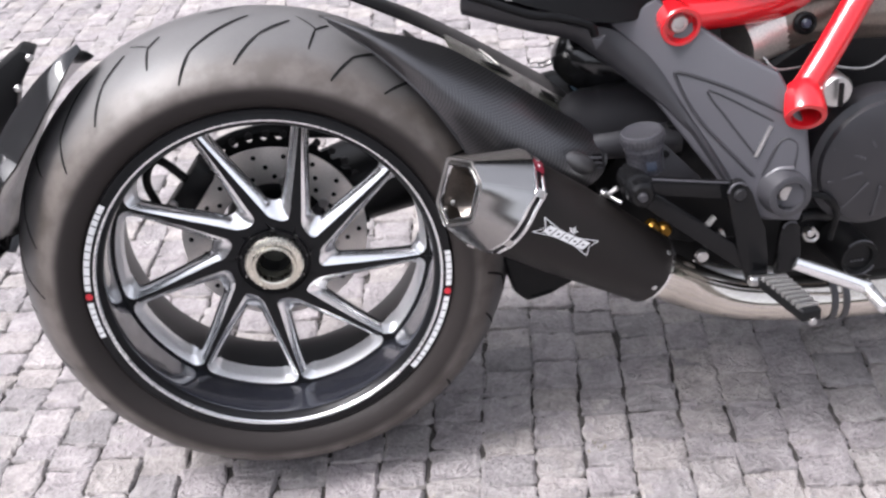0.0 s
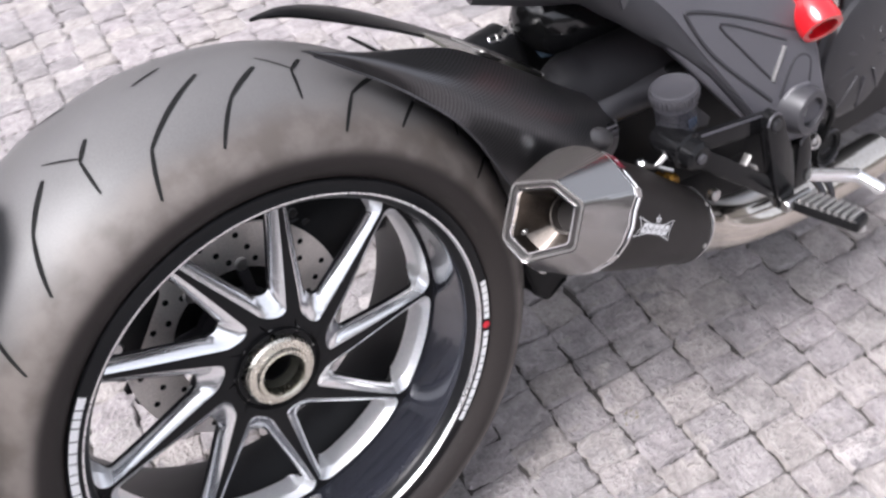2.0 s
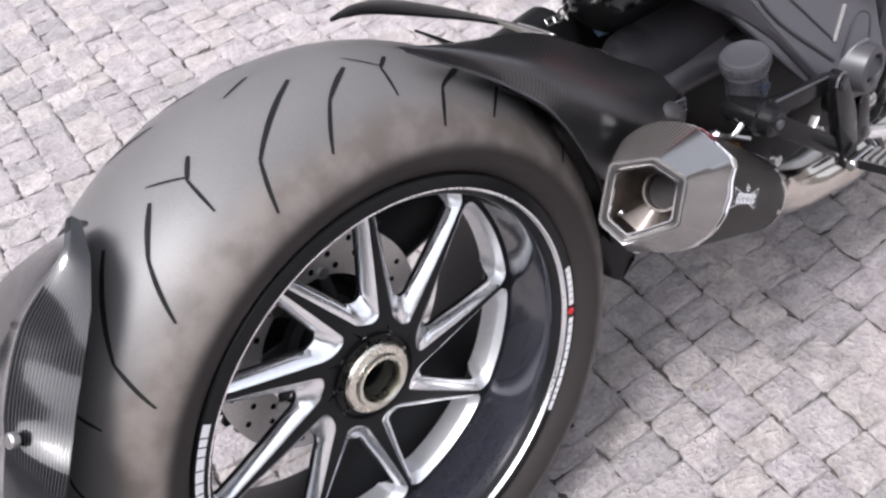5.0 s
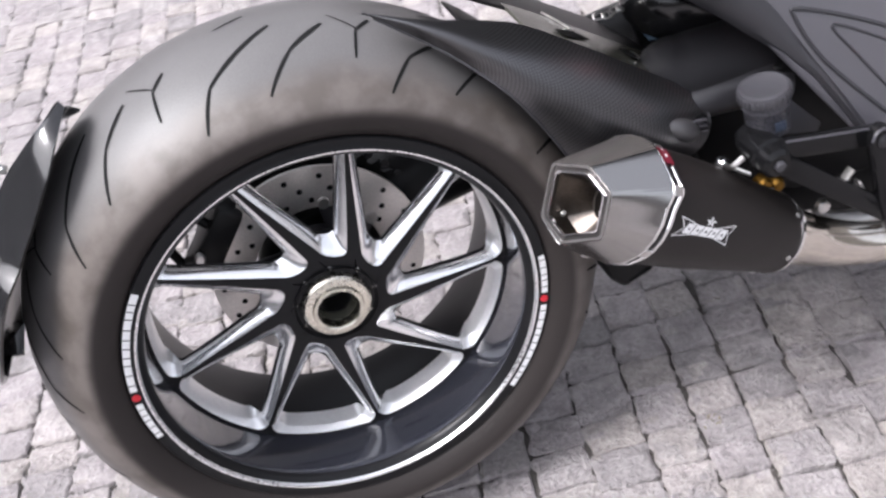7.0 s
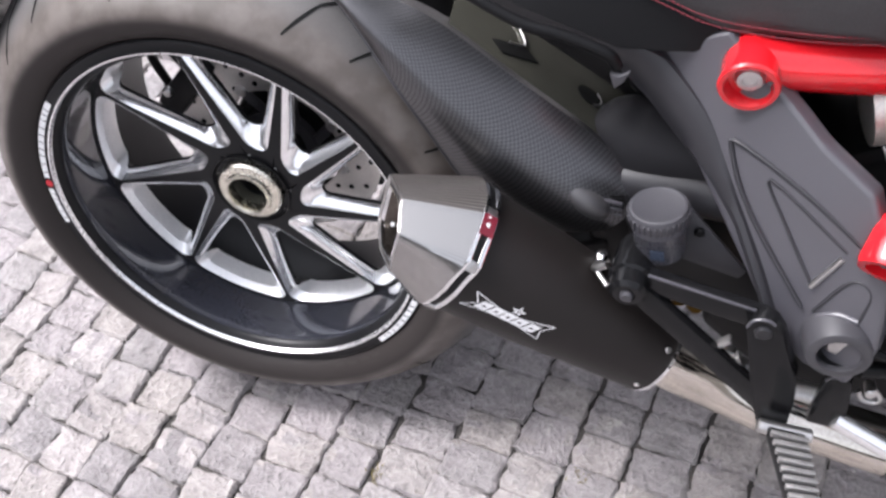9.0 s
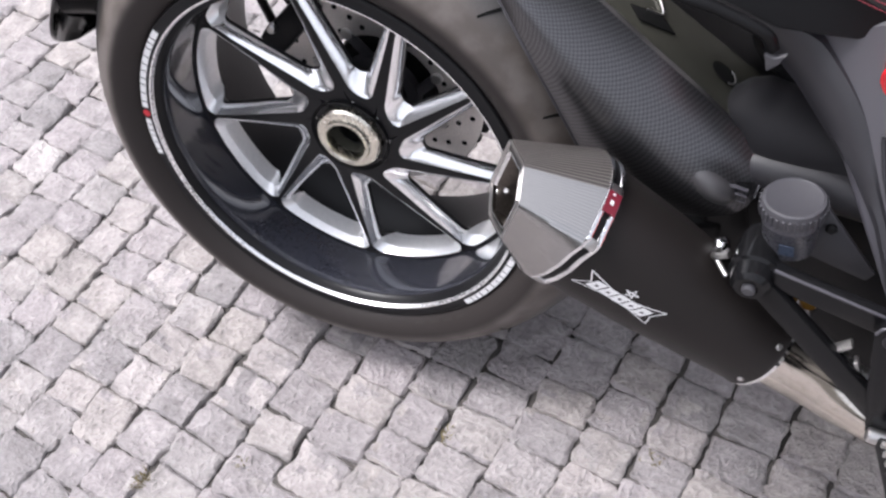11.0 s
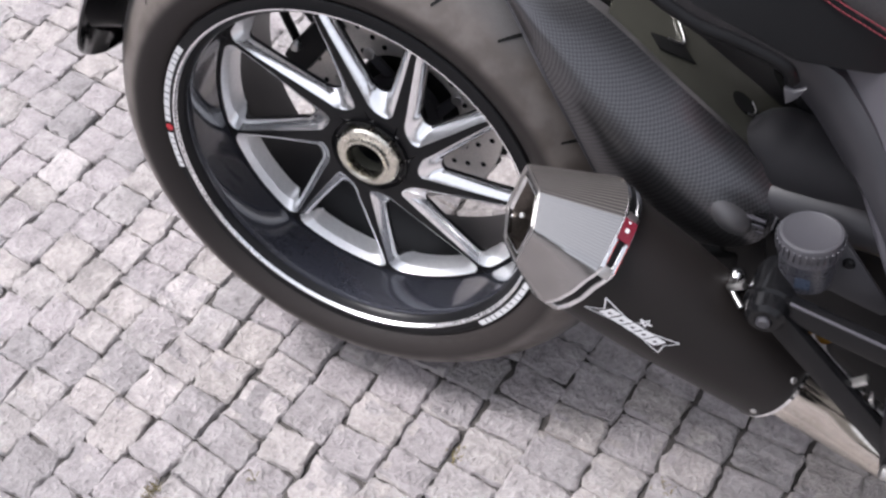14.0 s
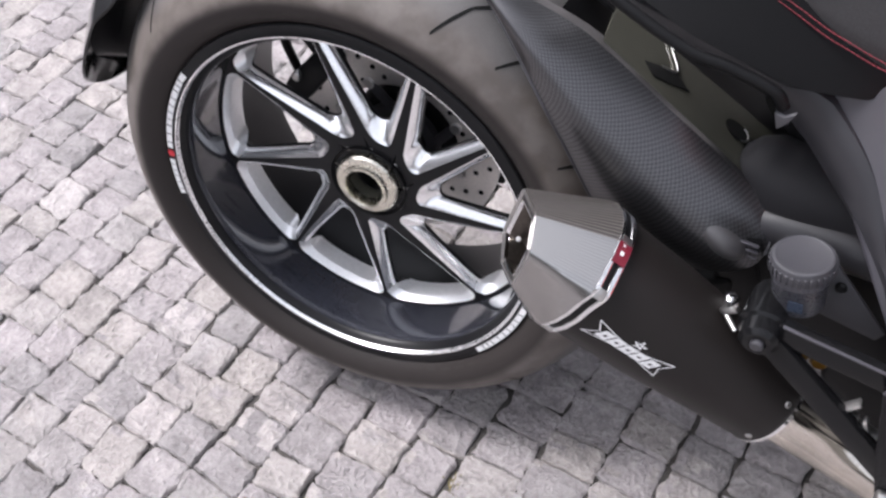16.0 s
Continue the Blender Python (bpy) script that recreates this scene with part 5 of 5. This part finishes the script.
for name, x0, x1, y0, y1, h in (("wall_north", -9, 15, 12, 12.6, 7.0), ("wall_east", 15, 15.6, -26, 12, 6.0), ("wall_south", -9, 15, -26.6, -26, 5.0), ("wall_west", -9.6, -9, -26, 12, 6.5)):
    bm = slab([(x0, y0, -0.3), (x1, y0, -0.3), (x1, y1, -0.3), (x0, y1, -0.3)], (0, 0, h), 0.03)
    tagged(part(name, bm, M_WALL), "unseen plain grey wall, added to darken reflections", "wall", kind="structure")

# ---------------------------------------------------------------- ground: small granite setts in courses
bm = bmesh.new()
bmesh.ops.create_grid(bm, x_segments=24, y_segments=24, size=60)
for v in bm.verts:
    v.co.z = -0.0120
ground = part("pavement", bm, M_FAR)
tagged(ground, "grey granite sett pavement with sandy joints", "pavement", kind="structure")
bm = bmesh.new()
bmesh.ops.create_grid(bm, x_segments=90, y_segments=90, size=1)
for v in bm.verts:
    across, along = v.co.x * 2.45, 0.75 + v.co.y * 2.70
    v.co = Vector((math.sin(radians(80)), -math.cos(radians(80)), 0)) * across + Vector((math.cos(radians(80)), math.sin(radians(80)), 0)) * along
    v.co.z = -0.0082 + 0.0012 * noise.noise(v.co * 9.0)
part("joint_sand", bm, M_BED, ground)
ground.location.z = 0.0085 + SAG


def sett_mesh(seed):
    """One sett of unit size: an uneven split top, worn ragged edges, sides going down."""
    rnd = random.Random(seed)
    bm = bmesh.new()
    g = [-0.5, -0.445, -0.30, -0.15, 0.0, 0.15, 0.30, 0.445, 0.5]
    tilt = (rnd.uniform(-0.35, 0.35), rnd.uniform(-0.35, 0.35))
    off = Vector((seed * 3.7, seed * 1.3, 0))
    corner = [[rnd.uniform(0.0, 0.055) for _ in range(2)] for _ in range(2)]
    V = []
    for i, x in enumerate(g):
        row = []
        for j, y in enumerate(g):
            edge = (i in (0, len(g) - 1)) + (j in (0, len(g) - 1))
            p = Vector((x, y, 0)) * 2.6 + off
            q = Vector((x, y, 0)) * 7.0 + off
            z = 0.42 * noise.noise(p) + 0.24 * noise.noise(q) + tilt[0] * x + tilt[1] * y - (0.0, 0.34, 0.66)[edge]
            ragged = 0.075 if edge else 0.03
            dx, dy = noise.noise(p * 1.7 + Vector((9, 0, 0))) * ragged, noise.noise(p * 1.7 + Vector((0, 9, 0))) * ragged
            s = 0.955 - corner[i > 4][j > 4] if edge == 2 else 1.0
            row.append(bm.verts.new(((x + dx) * s, (y + dy) * s, z)))
        V.append(row)
    for i in range(len(g) - 1):
        for j in range(len(g) - 1):
            bm.faces.new((V[i][j], V[i + 1][j], V[i + 1][j + 1], V[i][j + 1]))
    rim_loop = [V[i][0] for i in range(len(g))] + [V[-1][j] for j in range(1, len(g))] + [V[i][-1] for i in range(len(g) - 2, -1, -1)] + [V[0][j] for j in range(len(g) - 2, 0, -1)]
    foot = [bm.verts.new((v.co.x * 0.96, v.co.y * 0.96, -3.0)) for v in rim_loop]
    for k in range(len(rim_loop)):
        j = (k + 1) % len(rim_loop)
        bm.faces.new((rim_loop[k], foot[k], foot[j], rim_loop[j]))
    bmesh.ops.recalc_face_normals(bm, faces=bm.faces)
    me = bpy.data.meshes.new("cobblestone")
    bm.to_mesh(me)
    bm.free()
    me.materials.append(M_STONE)
    me.shade_smooth()
    me.set_sharp_from_angle(angle=radians(50))
    return me


SETTS = [sett_mesh(100 + k) for k in range(20)]
rnd = random.Random(7)
COURSE = radians(80.0)
cd, cn = Vector((math.cos(COURSE), math.sin(COURSE), 0)), Vector((math.sin(COURSE), -math.cos(COURSE), 0))
near_setts, far_setts = [], []
w0 = -2.5
while w0 < 2.43:
    width = rnd.uniform(0.066, 0.079)
    s = -2.0 + rnd.uniform(-0.05, 0)
    wave = rnd.uniform(0, 6.28)
    while s < 3.45:
        length = rnd.choice((0.050, 0.055, 0.058, 0.061, 0.064, 0.072)) * rnd.uniform(0.94, 1.06)
        wob = rnd.uniform(-0.0022, 0.0022) + 0.020 * math.sin(s * 2.1 + w0 * 1.3) + 0.0012 * math.sin(s * 9.5 + wave)
        c = cn * (w0 + width / 2 + wob) + cd * (s + length / 2)
        m = pose(c.x, c.y, rnd.uniform(-0.0025, 0.0020), 0, 0, 80 + rnd.uniform(-4.5, 4.5)) @ Matrix.Rotation(math.pi / 2 * rnd.choice((0, 2)), 4, "Z") @ Matrix.Diagonal((length - 0.0006, width - rnd.uniform(-0.0006, 0.0018), 0.0092, 1))
        item = (rnd.randrange(len(SETTS)), m)
        if -0.50 < c.x < 0.72 and -0.32 < c.y < 0.74 and len(near_setts) < 300 and not (0.05 < c.x < 0.4 and 0.25 < c.y):
            near_setts.append(item)
        else:
            far_setts.append(item)
        s += length
    w0 += width
for k, m in near_setts:
    ob = new("cobblestone", SETTS[k])
    ob.parent = ground
    ob.matrix_basis = m
verts, faces = [], []
for k, m in far_setts:
    me = SETTS[k]
    base = len(verts)
    verts += [tuple(m @ v.co) for v in me.vertices]
    faces += [tuple(base + i for i in p.vertices) for p in me.polygons]
me = bpy.data.meshes.new("cobblestones")
me.from_pydata(verts, [], faces)
me.materials.append(M_STONE)
me.shade_smooth()
me.set_sharp_from_angle(angle=radians(50))
ob = new("cobblestones", me)
ob.parent = ground
tagged(ob, "", kind="stuff")

# dry moss in a few joints
bm = bmesh.new()
rm = random.Random(21)
for x, y, n in ((-0.201, -0.305, 60), (0.151, -0.125, 25), (-0.086, -0.242, 15), (0.412, -0.072, 15)):
    for _ in range(n):
        c = Vector((x + rm.gauss(0, 0.006), y + rm.gauss(0, 0.006), 0.0))
        a = rm.uniform(0, 6.28)
        d = Vector((math.cos(a), math.sin(a), 0))
        u = d.cross(Vector((0, 0, 1)))
        h = rm.uniform(0.003, 0.009)
        bm.faces.new([bm.verts.new(c - u * 0.0012), bm.verts.new(c + u * 0.0012), bm.verts.new(c + d * h * 0.7 + Vector((0, 0, h)))])
tagged(part("moss", bm, M_MOSS, ground), "", kind="stuff")
